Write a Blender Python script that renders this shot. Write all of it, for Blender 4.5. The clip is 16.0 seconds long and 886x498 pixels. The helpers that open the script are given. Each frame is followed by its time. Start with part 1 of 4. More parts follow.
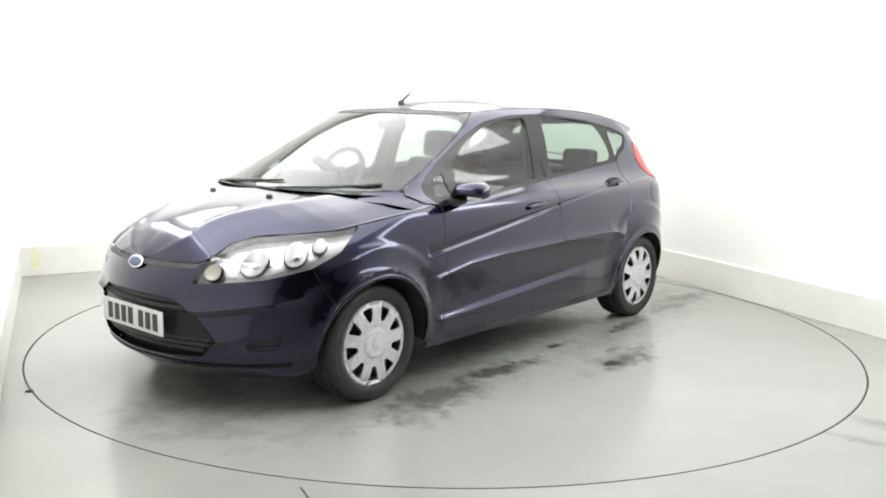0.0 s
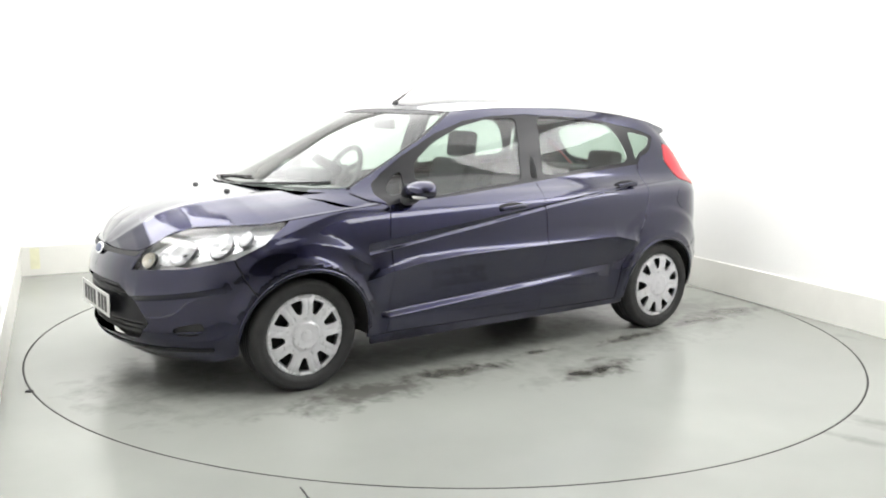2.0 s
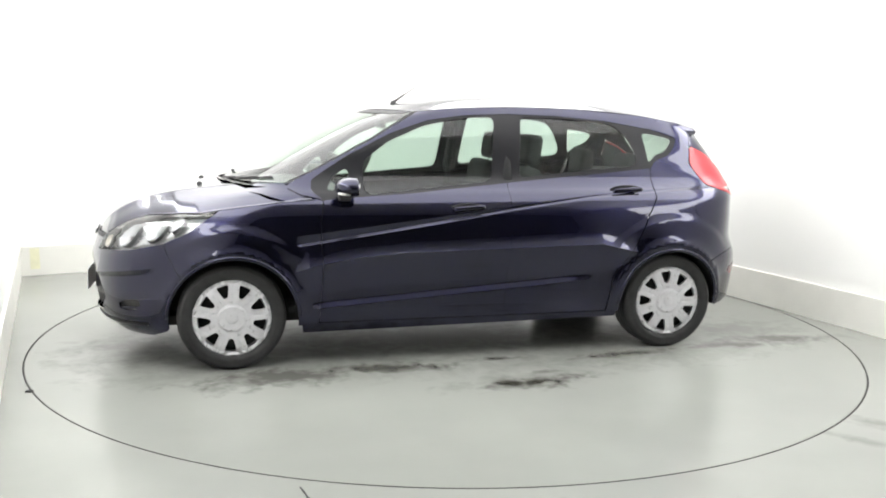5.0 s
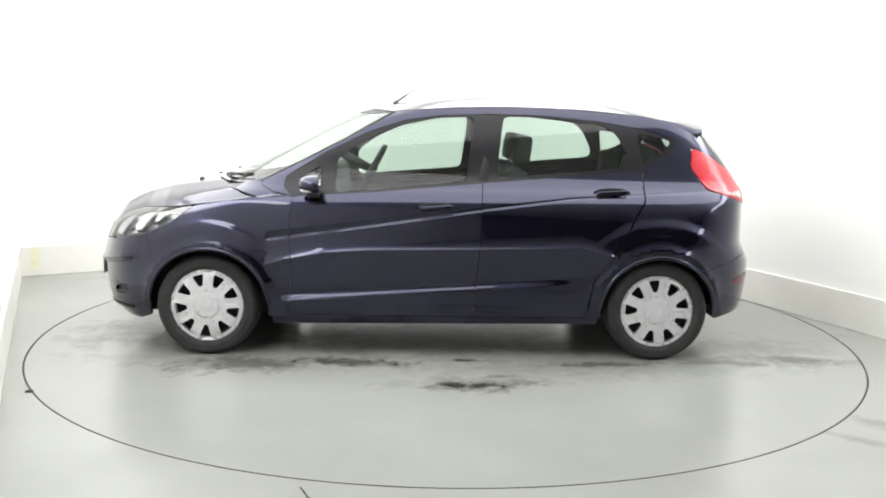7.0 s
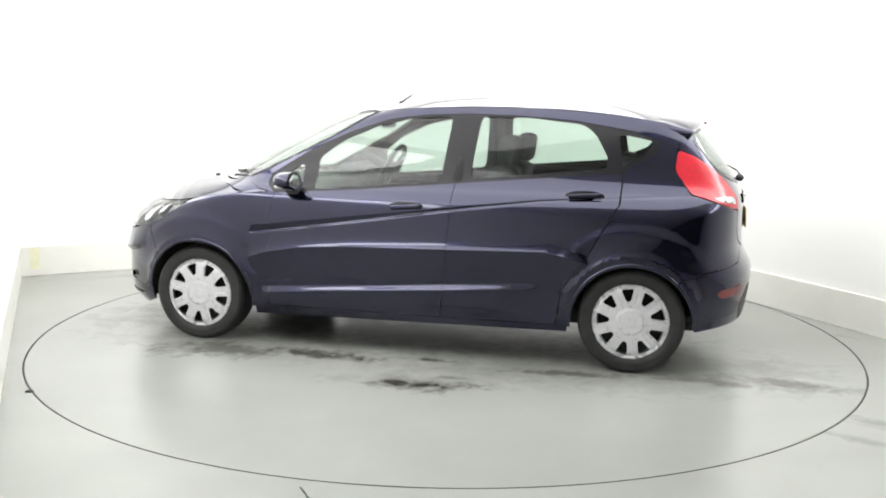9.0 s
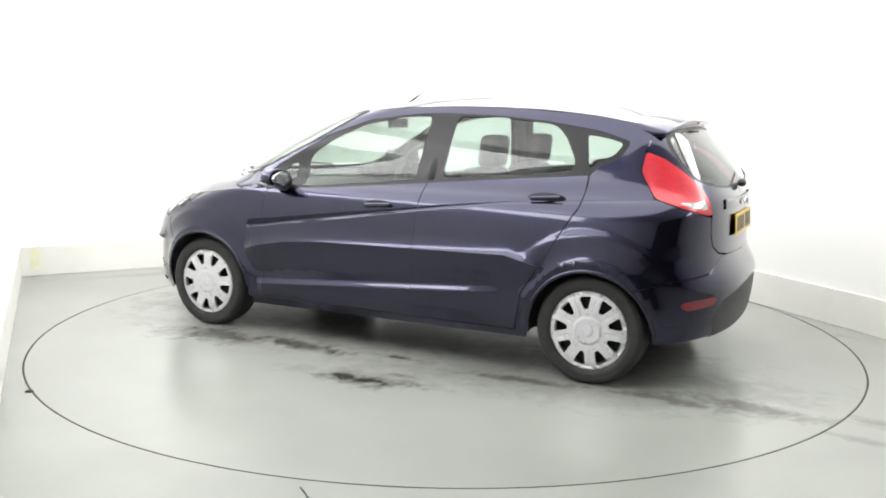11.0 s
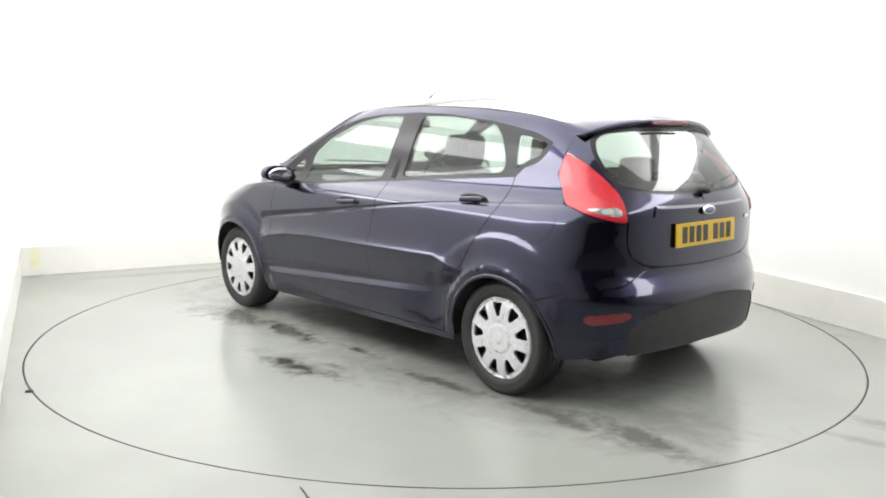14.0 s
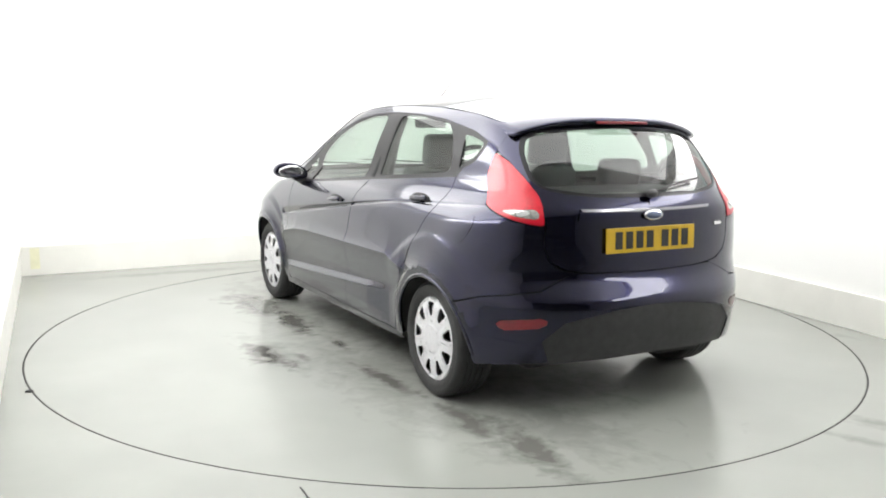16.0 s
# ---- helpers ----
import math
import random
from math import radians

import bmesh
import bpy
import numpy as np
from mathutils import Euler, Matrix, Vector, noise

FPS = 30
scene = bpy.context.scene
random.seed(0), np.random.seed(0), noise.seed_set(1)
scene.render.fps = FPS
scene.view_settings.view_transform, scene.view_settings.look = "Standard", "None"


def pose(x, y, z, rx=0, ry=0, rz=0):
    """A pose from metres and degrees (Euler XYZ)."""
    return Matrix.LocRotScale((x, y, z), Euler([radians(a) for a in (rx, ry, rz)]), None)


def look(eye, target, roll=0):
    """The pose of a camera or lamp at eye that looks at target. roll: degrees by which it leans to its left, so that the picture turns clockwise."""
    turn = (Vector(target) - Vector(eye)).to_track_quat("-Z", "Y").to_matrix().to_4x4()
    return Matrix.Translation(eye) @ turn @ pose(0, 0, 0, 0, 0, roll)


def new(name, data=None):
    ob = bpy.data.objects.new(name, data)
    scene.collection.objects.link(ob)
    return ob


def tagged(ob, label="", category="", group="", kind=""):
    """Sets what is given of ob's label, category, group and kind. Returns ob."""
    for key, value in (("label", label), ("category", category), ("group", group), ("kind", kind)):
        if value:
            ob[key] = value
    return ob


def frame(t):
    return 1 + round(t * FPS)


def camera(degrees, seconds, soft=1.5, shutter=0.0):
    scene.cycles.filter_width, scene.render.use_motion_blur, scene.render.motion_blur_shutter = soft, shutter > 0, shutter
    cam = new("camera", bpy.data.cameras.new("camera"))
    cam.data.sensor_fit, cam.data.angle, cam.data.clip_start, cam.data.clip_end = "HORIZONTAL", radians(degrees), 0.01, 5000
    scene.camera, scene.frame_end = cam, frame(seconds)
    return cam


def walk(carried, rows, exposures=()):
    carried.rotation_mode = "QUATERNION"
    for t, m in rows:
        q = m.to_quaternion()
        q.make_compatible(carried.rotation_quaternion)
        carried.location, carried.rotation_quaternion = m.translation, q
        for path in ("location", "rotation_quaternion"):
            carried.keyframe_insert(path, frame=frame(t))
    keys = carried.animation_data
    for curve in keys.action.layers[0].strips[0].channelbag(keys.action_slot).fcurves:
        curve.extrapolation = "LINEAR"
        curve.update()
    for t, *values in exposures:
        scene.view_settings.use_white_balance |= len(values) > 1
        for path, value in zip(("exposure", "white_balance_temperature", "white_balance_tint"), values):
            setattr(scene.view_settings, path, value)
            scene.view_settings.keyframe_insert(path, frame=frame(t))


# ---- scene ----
from mathutils import geometry

# ---------------------------------------------------------------- camera
cam = camera(53.86, 16.0, soft=1.9)
EYE = Vector((0.0, -5.432, 1.344))
AIM = EYE + Vector((-0.00431, 0.98817, -0.15329)) * 5
CAM_POSE = look(EYE, AIM, 0.915)
walk(cam, [(0.0, CAM_POSE), (16.0, CAM_POSE)], exposures=[(0.0, 0.04), (16.0, 0.04)])

# ---------------------------------------------------------------- world and light
world = bpy.data.worlds.new("world")
scene.world = world
world.use_nodes = True
world.node_tree.nodes["Background"].inputs[0].default_value = (0.8, 0.85, 0.9, 1)
world.node_tree.nodes["Background"].inputs[1].default_value = 0.05
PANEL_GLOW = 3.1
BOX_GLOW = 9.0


# ---------------------------------------------------------------- materials
def material(name, colour, rough=0.5, metal=0.0, coat=0.0, spec=0.5, vary=0.0, scale=8.0, bump=0.0, bump_scale=60.0, glow=0.0, rough_vary=0.0):
    m = bpy.data.materials.new(name)
    m.use_nodes = True
    nt = m.node_tree
    b = nt.nodes["Principled BSDF"]
    b.inputs["Base Color"].default_value = (*colour, 1)
    b.inputs["Roughness"].default_value = rough
    b.inputs["Metallic"].default_value = metal
    b.inputs["Coat Weight"].default_value = coat
    b.inputs["Coat Roughness"].default_value = 0.03
    b.inputs["Specular IOR Level"].default_value = spec
    tc = nt.nodes.new("ShaderNodeTexCoord")
    if vary or rough_vary:
        n = nt.nodes.new("ShaderNodeTexNoise")
        n.inputs["Scale"].default_value = scale
        n.inputs["Detail"].default_value = 7
        nt.links.new(tc.outputs["Object"], n.inputs["Vector"])
    if vary:
        r = nt.nodes.new("ShaderNodeMapRange")
        r.inputs[1].default_value, r.inputs[2].default_value = 0.3, 0.7
        r.inputs[3].default_value, r.inputs[4].default_value = 1 - vary, 1 + vary
        nt.links.new(n.outputs[0], r.inputs[0])
        x = nt.nodes.new("ShaderNodeVectorMath")
        x.operation = "SCALE"
        x.inputs[0].default_value = colour
        nt.links.new(r.outputs[0], x.inputs["Scale"])
        nt.links.new(x.outputs[0], b.inputs["Base Color"])
    if rough_vary:
        r = nt.nodes.new("ShaderNodeMapRange")
        r.inputs[1].default_value, r.inputs[2].default_value = 0.3, 0.7
        r.inputs[3].default_value, r.inputs[4].default_value = max(0.02, rough - rough_vary), rough + rough_vary
        nt.links.new(n.outputs[0], r.inputs[0])
        nt.links.new(r.outputs[0], b.inputs["Roughness"])
    if bump:
        n2 = nt.nodes.new("ShaderNodeTexNoise")
        n2.inputs["Scale"].default_value = bump_scale
        n2.inputs["Detail"].default_value = 4
        nt.links.new(tc.outputs["Object"], n2.inputs["Vector"])
        bp = nt.nodes.new("ShaderNodeBump")
        bp.inputs["Strength"].default_value = bump
        bp.inputs["Distance"].default_value = 0.004
        nt.links.new(n2.outputs[0], bp.inputs["Height"])
        nt.links.new(bp.outputs[0], b.inputs["Normal"])
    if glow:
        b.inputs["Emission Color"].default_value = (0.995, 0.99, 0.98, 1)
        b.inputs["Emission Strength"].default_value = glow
    return m


def glass_material(name, tint, gloss=0.065, gloss_rough=0.02):
    m = bpy.data.materials.new(name)
    m.use_nodes = True
    nt = m.node_tree
    nt.nodes.remove(nt.nodes["Principled BSDF"])
    out = nt.nodes["Material Output"]
    tr = nt.nodes.new("ShaderNodeBsdfTransparent")
    tr.inputs[0].default_value = (*tint, 1)
    gl = nt.nodes.new("ShaderNodeBsdfGlossy")
    gl.inputs["Roughness"].default_value = gloss_rough
    lw = nt.nodes.new("ShaderNodeLayerWeight")
    lw.inputs["Blend"].default_value = 0.5
    pw = nt.nodes.new("ShaderNodeMath")
    pw.operation = "POWER"
    pw.inputs[1].default_value = 4.2
    nt.links.new(lw.outputs["Facing"], pw.inputs[0])
    fr = nt.nodes.new("ShaderNodeMapRange")
    fr.inputs[3].default_value, fr.inputs[4].default_value = gloss, 1.0
    nt.links.new(pw.outputs[0], fr.inputs[0])
    mx = nt.nodes.new("ShaderNodeMixShader")
    nt.links.new(fr.outputs[0], mx.inputs[0])
    nt.links.new(tr.outputs[0], mx.inputs[1])
    nt.links.new(gl.outputs[0], mx.inputs[2])
    nt.links.new(mx.outputs[0], out.inputs[0])
    return m


PAINT = material("navy_paint", (0.0105, 0.0105, 0.034), rough=0.25, coat=1.0, metal=1.0, vary=0.2, scale=900.0)
PAINT.node_tree.nodes["Principled BSDF"].inputs["Coat IOR"].default_value = 1.5
PAINT.node_tree.nodes["Principled BSDF"].inputs["Coat Roughness"].default_value = 0.035
BLACK = material("black_plastic", (0.026, 0.026, 0.027), rough=0.5, vary=0.2, scale=30, bump=0.25, bump_scale=500)
GLOSS_BLACK = material("black_gloss_trim", (0.01, 0.01, 0.012), spec=0.25, rough=0.28, vary=0.1, scale=20)
RUBBER = material("tyre_rubber", (0.016, 0.016, 0.0165), rough=0.62, vary=0.3, scale=25, bump=0.3, bump_scale=300)
SILVER = material("silver_plastic", (0.58, 0.58, 0.6), rough=0.32, metal=0.2, vary=0.05, scale=40, rough_vary=0.06)
CHROME = material("chrome", (0.85, 0.85, 0.87), rough=0.08, metal=1.0, rough_vary=0.03, scale=30)
DULL_CHROME = material("dull_chrome", (0.35, 0.35, 0.37), rough=0.2, metal=1.0, rough_vary=0.05, scale=30)
REFLECTOR = material("lamp_reflector", (0.38, 0.38, 0.39), rough=0.45, metal=0.9, rough_vary=0.05, scale=30)
LAMP_DARK = material("lamp_bezel", (0.4, 0.4, 0.41), rough=0.3, metal=0.5, vary=0.1)
RED_LENS = material("red_lamp_lens", (0.48, 0.006, 0.02), rough=0.3, coat=0.35, vary=0.12, scale=60)
RED_DARK = material("red_reflector", (0.16, 0.005, 0.012), rough=0.2, coat=0.6, vary=0.15, scale=90)
WHITE_LENS = material("clear_lamp_lens", (0.4, 0.395, 0.38), metal=0.6, rough=0.22, coat=1.0, vary=0.6, scale=45)
INDICATOR = material("indicator_lens", (0.6, 0.59, 0.57), rough=0.2, coat=0.8, vary=0.1, scale=60)
LAMP_SILVER = material("lamp_silver", (0.6, 0.6, 0.61), rough=0.32, metal=0.9, vary=0.4, scale=28, rough_vary=0.08)
BADGE_BLUE = material("badge_blue", (0.11, 0.13, 0.2), rough=0.3, metal=0.6, vary=0.1, scale=60)
AMBER = material("bulb_amber", (0.42, 0.38, 0.31), rough=0.2, coat=0.5, vary=0.1)
FABRIC = material("seat_fabric", (0.034, 0.035, 0.037), rough=0.9, vary=0.25, scale=40, bump=0.5, bump_scale=700)
INTERIOR = material("interior_plastic", (0.03, 0.031, 0.033), rough=0.6, vary=0.15, scale=20, bump=0.3, bump_scale=400)
HEADLINER = material("headliner", (0.28, 0.28, 0.265), rough=0.95, vary=0.08, scale=25)
UNDER = material("underbody", (0.025, 0.025, 0.025), rough=0.8, vary=0.4, scale=6)
YELLOW = material("yellow_plate", (0.58, 0.37, 0.014), rough=0.3, vary=0.06, scale=15)
WHITE_PLATE = material("white_plate", (0.58, 0.58, 0.57), rough=0.3, vary=0.05, scale=15)
INK = material("plate_ink", (0.015, 0.015, 0.015), rough=0.4, vary=0.1)
GLASS = glass_material("window_glass", (0.62, 0.71, 0.655), 0.045)
SCREEN_GLASS = glass_material("windscreen_glass", (0.68, 0.76, 0.70), 0.10)
REAR_GLASS = glass_material("rear_glass", (0.5, 0.58, 0.53), 0.075)
LENS = glass_material("headlamp_lens", (0.95, 0.96, 0.96))
WALL = material("white_wall_paint", (0.86, 0.86, 0.845), rough=0.7, vary=0.015, scale=1.3, bump=0.1, bump_scale=40)
BOARD = material("cream_board", (0.76, 0.754, 0.71), rough=0.45, vary=0.05, scale=3, bump=0.1, bump_scale=25)
END_WALL = material("grey_end_wall", (0.09, 0.09, 0.094), rough=0.8, vary=0.1, scale=2)
CEILING = material("white_ceiling", (0.8, 0.8, 0.79), rough=0.85, vary=0.02, scale=2)
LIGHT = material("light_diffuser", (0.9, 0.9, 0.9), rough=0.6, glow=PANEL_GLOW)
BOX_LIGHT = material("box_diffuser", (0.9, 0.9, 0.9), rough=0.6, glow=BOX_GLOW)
PIT = material("dark_pit", (0.02, 0.02, 0.02), rough=0.9, vary=0.2)
TAPE = material("yellow_tape", (0.72, 0.71, 0.52), rough=0.5, vary=0.1)


def floor_material(name, dark_marks, shift=(0, 0)):
    """Worn grey floor paint, glossy, with damp stained spots and broad faint dark areas: (x, y, half length, half
    width, turn, strength).
    """
    m = bpy.data.materials.new(name)
    m.use_nodes = True
    nt = m.node_tree
    b = nt.nodes["Principled BSDF"]
    tc = nt.nodes.new("ShaderNodeTexCoord")

    def noise_node(scale, detail=6, distort=0.0):
        n = nt.nodes.new("ShaderNodeTexNoise")
        n.inputs["Scale"].default_value, n.inputs["Detail"].default_value = scale, detail
        n.inputs["Distortion"].default_value = distort
        nt.links.new(tc.outputs["Object"], n.inputs["Vector"])
        return n

    def maths(op, a, c=None):
        k = nt.nodes.new("ShaderNodeMath")
        k.operation = op
        for i, v in ((0, a), (1, c)):
            if v is None:
                continue
            if isinstance(v, (int, float)):
                k.inputs[i].default_value = v
            else:
                nt.links.new(v, k.inputs[i])
        return k.outputs[0]

    def ranged(v, a, c, d, e):
        k = nt.nodes.new("ShaderNodeMapRange")
        for i, q in ((1, a), (2, c), (3, d), (4, e)):
            k.inputs[i].default_value = q
        nt.links.new(v, k.inputs[0])
        return k.outputs[0]

    edge = noise_node(5.0, 9, 1.2)
    fine = noise_node(16.0, 9, 0.6)
    total = None
    for sx, sy, la, lb, turn, strength in dark_marks:
        sx, sy = sx + shift[0], sy + shift[1]
        mp = nt.nodes.new("ShaderNodeMapping")
        mp.vector_type = "TEXTURE"
        mp.inputs["Location"].default_value = (sx, sy, 0)
        mp.inputs["Rotation"].default_value = (0, 0, radians(turn))
        mp.inputs["Scale"].default_value = (la, lb, 1)
        nt.links.new(tc.outputs["Object"], mp.inputs["Vector"])
        ln = nt.nodes.new("ShaderNodeVectorMath")
        ln.operation = "LENGTH"
        nt.links.new(mp.outputs[0], ln.inputs[0])
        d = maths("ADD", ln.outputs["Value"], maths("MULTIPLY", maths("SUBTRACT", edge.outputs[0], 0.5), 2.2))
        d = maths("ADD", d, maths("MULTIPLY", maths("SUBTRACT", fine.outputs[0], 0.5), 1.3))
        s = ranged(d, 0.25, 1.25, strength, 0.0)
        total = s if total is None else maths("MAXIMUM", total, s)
    big = noise_node(0.8, 3)
    grime = noise_node(2.6, 5)
    tone = maths("MULTIPLY", ranged(big.outputs[0], 0.3, 0.7, 0.93, 1.06), ranged(grime.outputs[0], 0.25, 0.8, 1.03, 0.95))
    sc = nt.nodes.new("ShaderNodeVectorMath")
    sc.operation = "SCALE"
    sc.inputs[0].default_value = FLOOR_TONE
    if total is not None:
        mix = nt.nodes.new("ShaderNodeMix")
        mix.data_type = "RGBA"
        nt.links.new(total, mix.inputs[0])
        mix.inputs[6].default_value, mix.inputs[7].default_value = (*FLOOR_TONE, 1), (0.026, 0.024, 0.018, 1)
        nt.links.new(mix.outputs[2], sc.inputs[0])
    nt.links.new(tone, sc.inputs["Scale"])
    nt.links.new(sc.outputs[0], b.inputs["Base Color"])
    rough = ranged(grime.outputs[0], 0.25, 0.75, 0.17, 0.27)
    nt.links.new(rough, b.inputs["Roughness"])
    return m


FLOOR_TONE = (0.270, 0.279, 0.258)
# The last two entries are thin darker lines along the right and back boards.
FLOOR = floor_material("grey_floor_paint", [(2.05, -1.75, 0.4, 0.05, -40, 0.3), (2.2, -1.95, 0.4, 0.05, -40, 0.35), (1.8, -1.9, 0.35, 0.04, -35, 0.25),
                                            (2.2, 0.5, 0.7, 0.05, -62, 0.3), (-2.2, 1.75, 0.8, 0.08, 28, 0.2)])
# Wide low-strength entries (0.26 to 0.34) darken the disc beneath and beside the car.
DISC = floor_material("turntable_paint", [(-0.25, 1.31, 0.30, 0.085, 8, 0.97), (-0.36, 1.15, 0.1, 0.04, 0, 0.5), (1.02, 0.97, 0.45, 0.17, 5, 0.66), (0.5, 0.92, 0.45, 0.09, -4, 0.75),
                                          (-0.2, 0.86, 0.14, 0.04, 0, 0.75), (-0.95, 0.90, 0.4, 0.07, 6, 0.7), (-1.65, 0.84, 0.4, 0.07, -4, 0.6), (-2.05, 0.76, 0.4, 0.10, -8, 0.6),
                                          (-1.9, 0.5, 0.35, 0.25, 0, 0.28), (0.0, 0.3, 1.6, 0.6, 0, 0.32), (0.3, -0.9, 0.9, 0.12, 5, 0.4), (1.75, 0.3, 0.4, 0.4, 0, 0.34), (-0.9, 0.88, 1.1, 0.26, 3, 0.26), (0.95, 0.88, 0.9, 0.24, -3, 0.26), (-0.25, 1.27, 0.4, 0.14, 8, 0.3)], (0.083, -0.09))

# ---------------------------------------------------------------- mesh helpers
def part(name, bm, mat, parent=None, label="", smooth=True):
    me = bpy.data.meshes.new(name)
    bm.to_mesh(me)
    bm.free()
    for p in me.polygons:
        p.use_smooth = smooth
    if isinstance(mat, (list, tuple)):
        for k in mat:
            me.materials.append(k)
    else:
        me.materials.append(mat)
    ob = new(name, me)
    if parent is not None:
        ob.parent = parent
    if label:
        ob["label"] = label
    return ob


def box(bm, sx, sy, sz, m=None, bevel=0.0, seg=2):
    r = bmesh.ops.create_cube(bm, size=1.0, matrix=(m or Matrix()) @ Matrix.Diagonal((sx, sy, sz, 1)))
    if bevel:
        es = list({e for v in r["verts"] for e in v.link_edges})
        bmesh.ops.bevel(bm, geom=es, offset=bevel, segments=seg, profile=0.6, affect="EDGES")
    return bm


def box_part(name, size, m, mat, parent, bevel=0.005, label="", seg=2):
    bm = bmesh.new()
    box(bm, *size, m, bevel, seg)
    return part(name, bm, mat, parent, label, smooth=bevel > 0.01)


def rod(bm, a, b, r, seg=10, r2=None):
    a, b = Vector(a), Vector(b)
    d = b - a
    q = d.to_track_quat("Z", "Y").to_matrix().to_4x4()
    bmesh.ops.create_cone(bm, cap_ends=True, segments=seg, radius1=r, radius2=r if r2 is None else r2, depth=d.length,
                          matrix=Matrix.Translation((a + b) / 2) @ q)
    return bm


def lathe(bm, profile, seg=48, closed=True):
    """Turn (radius, height) pairs about the y axis."""
    rings = []
    for r, h in profile:
        rings.append([bm.verts.new((r * math.cos(2 * math.pi * i / seg), h, r * math.sin(2 * math.pi * i / seg))) for i in range(seg)])
    for a, b in zip(rings, rings[1:]):
        for i in range(seg):
            j = (i + 1) % seg
            bm.faces.new((a[i], a[j], b[j], b[i]))
    if not closed:
        bm.faces.new(rings[-1])
    bmesh.ops.recalc_face_normals(bm, faces=bm.faces[:])
    return bm


def inside(poly, p):
    p, poly = np.asarray(p, float), np.asarray(poly, float)
    hit = np.zeros(len(p), bool)
    j = len(poly) - 1
    for i in range(len(poly)):
        a, b = poly[i], poly[j]
        c = (a[1] > p[:, 1]) != (b[1] > p[:, 1])
        with np.errstate(divide="ignore", invalid="ignore"):
            hit ^= c & (p[:, 0] < (b[0] - a[0]) * (p[:, 1] - a[1]) / (b[1] - a[1]) + a[0])
        j = i
    return hit


def rounded(poly, times, keep=(), radius=.03):
    """Cut the corners of an outline, but for the points in keep."""
    pts = [(float(a), float(b), i in keep) for i, (a, b) in enumerate(poly)]
    for k in range(times):
        out = []
        for i, p in enumerate(pts):
            if p[2]:
                out.append(p)
                continue
            for o in (pts[i - 1], pts[(i + 1) % len(pts)]):
                c = min(.3, radius / 2 ** k / max(math.dist(p[:2], o[:2]), 1e-6))
                out.append((p[0] * (1 - c) + o[0] * c, p[1] * (1 - c) + o[1] * c, False))
        pts = out
    return [(a, b) for a, b, _ in pts]


def divided(poly, step):
    out = []
    for a, b in zip(poly, poly[1:] + poly[:1]):
        n = max(1, math.ceil(math.dist(a, b) / step))
        out += [(a[0] + (b[0] - a[0]) * i / n, a[1] + (b[1] - a[1]) * i / n) for i in range(n)]
    return out


def net(outline, holes, step, lines=()):
    """A fine triangle net over a flat outline with holes."""
    loops = [divided(list(l), step * .8) for l in [outline, *holes]]
    pts, edges = [], []
    for l in loops:
        k = len(pts)
        pts += l
        edges += [(k + i, k + (i + 1) % len(l)) for i in range(len(l))]
    for l in lines:
        (a, c), (b, d) = l
        k = max(2, math.ceil(math.dist(*l) / (step * .5)))
        q = np.array([(a + (b - a) * i / k, c + (d - c) * i / k) for i in range(k + 1)])
        near = np.array(loops[0])
        ok = inside(loops[0], q)
        ok &= np.min(np.hypot(q[:, None, 0] - near[None, :, 0], q[:, None, 1] - near[None, :, 1]), axis=1) > .004
        for i in range(k + 1):
            if ok[i]:
                pts.append(tuple(q[i]))
                if i and ok[i - 1]:
                    edges.append((len(pts) - 2, len(pts) - 1))
    rim = np.array(pts)
    lo, hi = rim.min(0), rim.max(0)
    gx, gy = np.meshgrid(np.arange(lo[0] + step / 2, hi[0], step), np.arange(lo[1] + step / 2, hi[1], step))
    gx = gx + (np.arange(gx.shape[0]) % 2)[:, None] * step / 2
    g = np.stack([gx.ravel(), gy.ravel()], 1)
    ok = inside(loops[0], g)
    for l in loops[1:]:
        ok &= ~inside(l, g)
    g = g[ok]
    if len(g):
        g = g[np.min(np.hypot(g[:, None, 0] - rim[None, :, 0], g[:, None, 1] - rim[None, :, 1]), axis=1) > step * .45]
    allp = [Vector(p) for p in pts] + [Vector(p) for p in g]
    v, e, f, *_ = geometry.delaunay_2d_cdt(allp, edges, [], 0, 1e-7)
    v = np.array([tuple(p) for p in v])
    f = np.array([t for t in f if len(t) == 3])
    c = v[f].mean(1)
    ok = inside(loops[0], c)
    for l in loops[1:]:
        ok &= ~inside(l, c)
    f = f[ok]
    count = {}
    for t in f:
        for a, b in ((t[0], t[1]), (t[1], t[2]), (t[2], t[0])):
            count.setdefault((min(a, b), max(a, b)), []).append((a, b))
    border = [w[0] for w in count.values() if len(w) == 1]
    return v, f, border


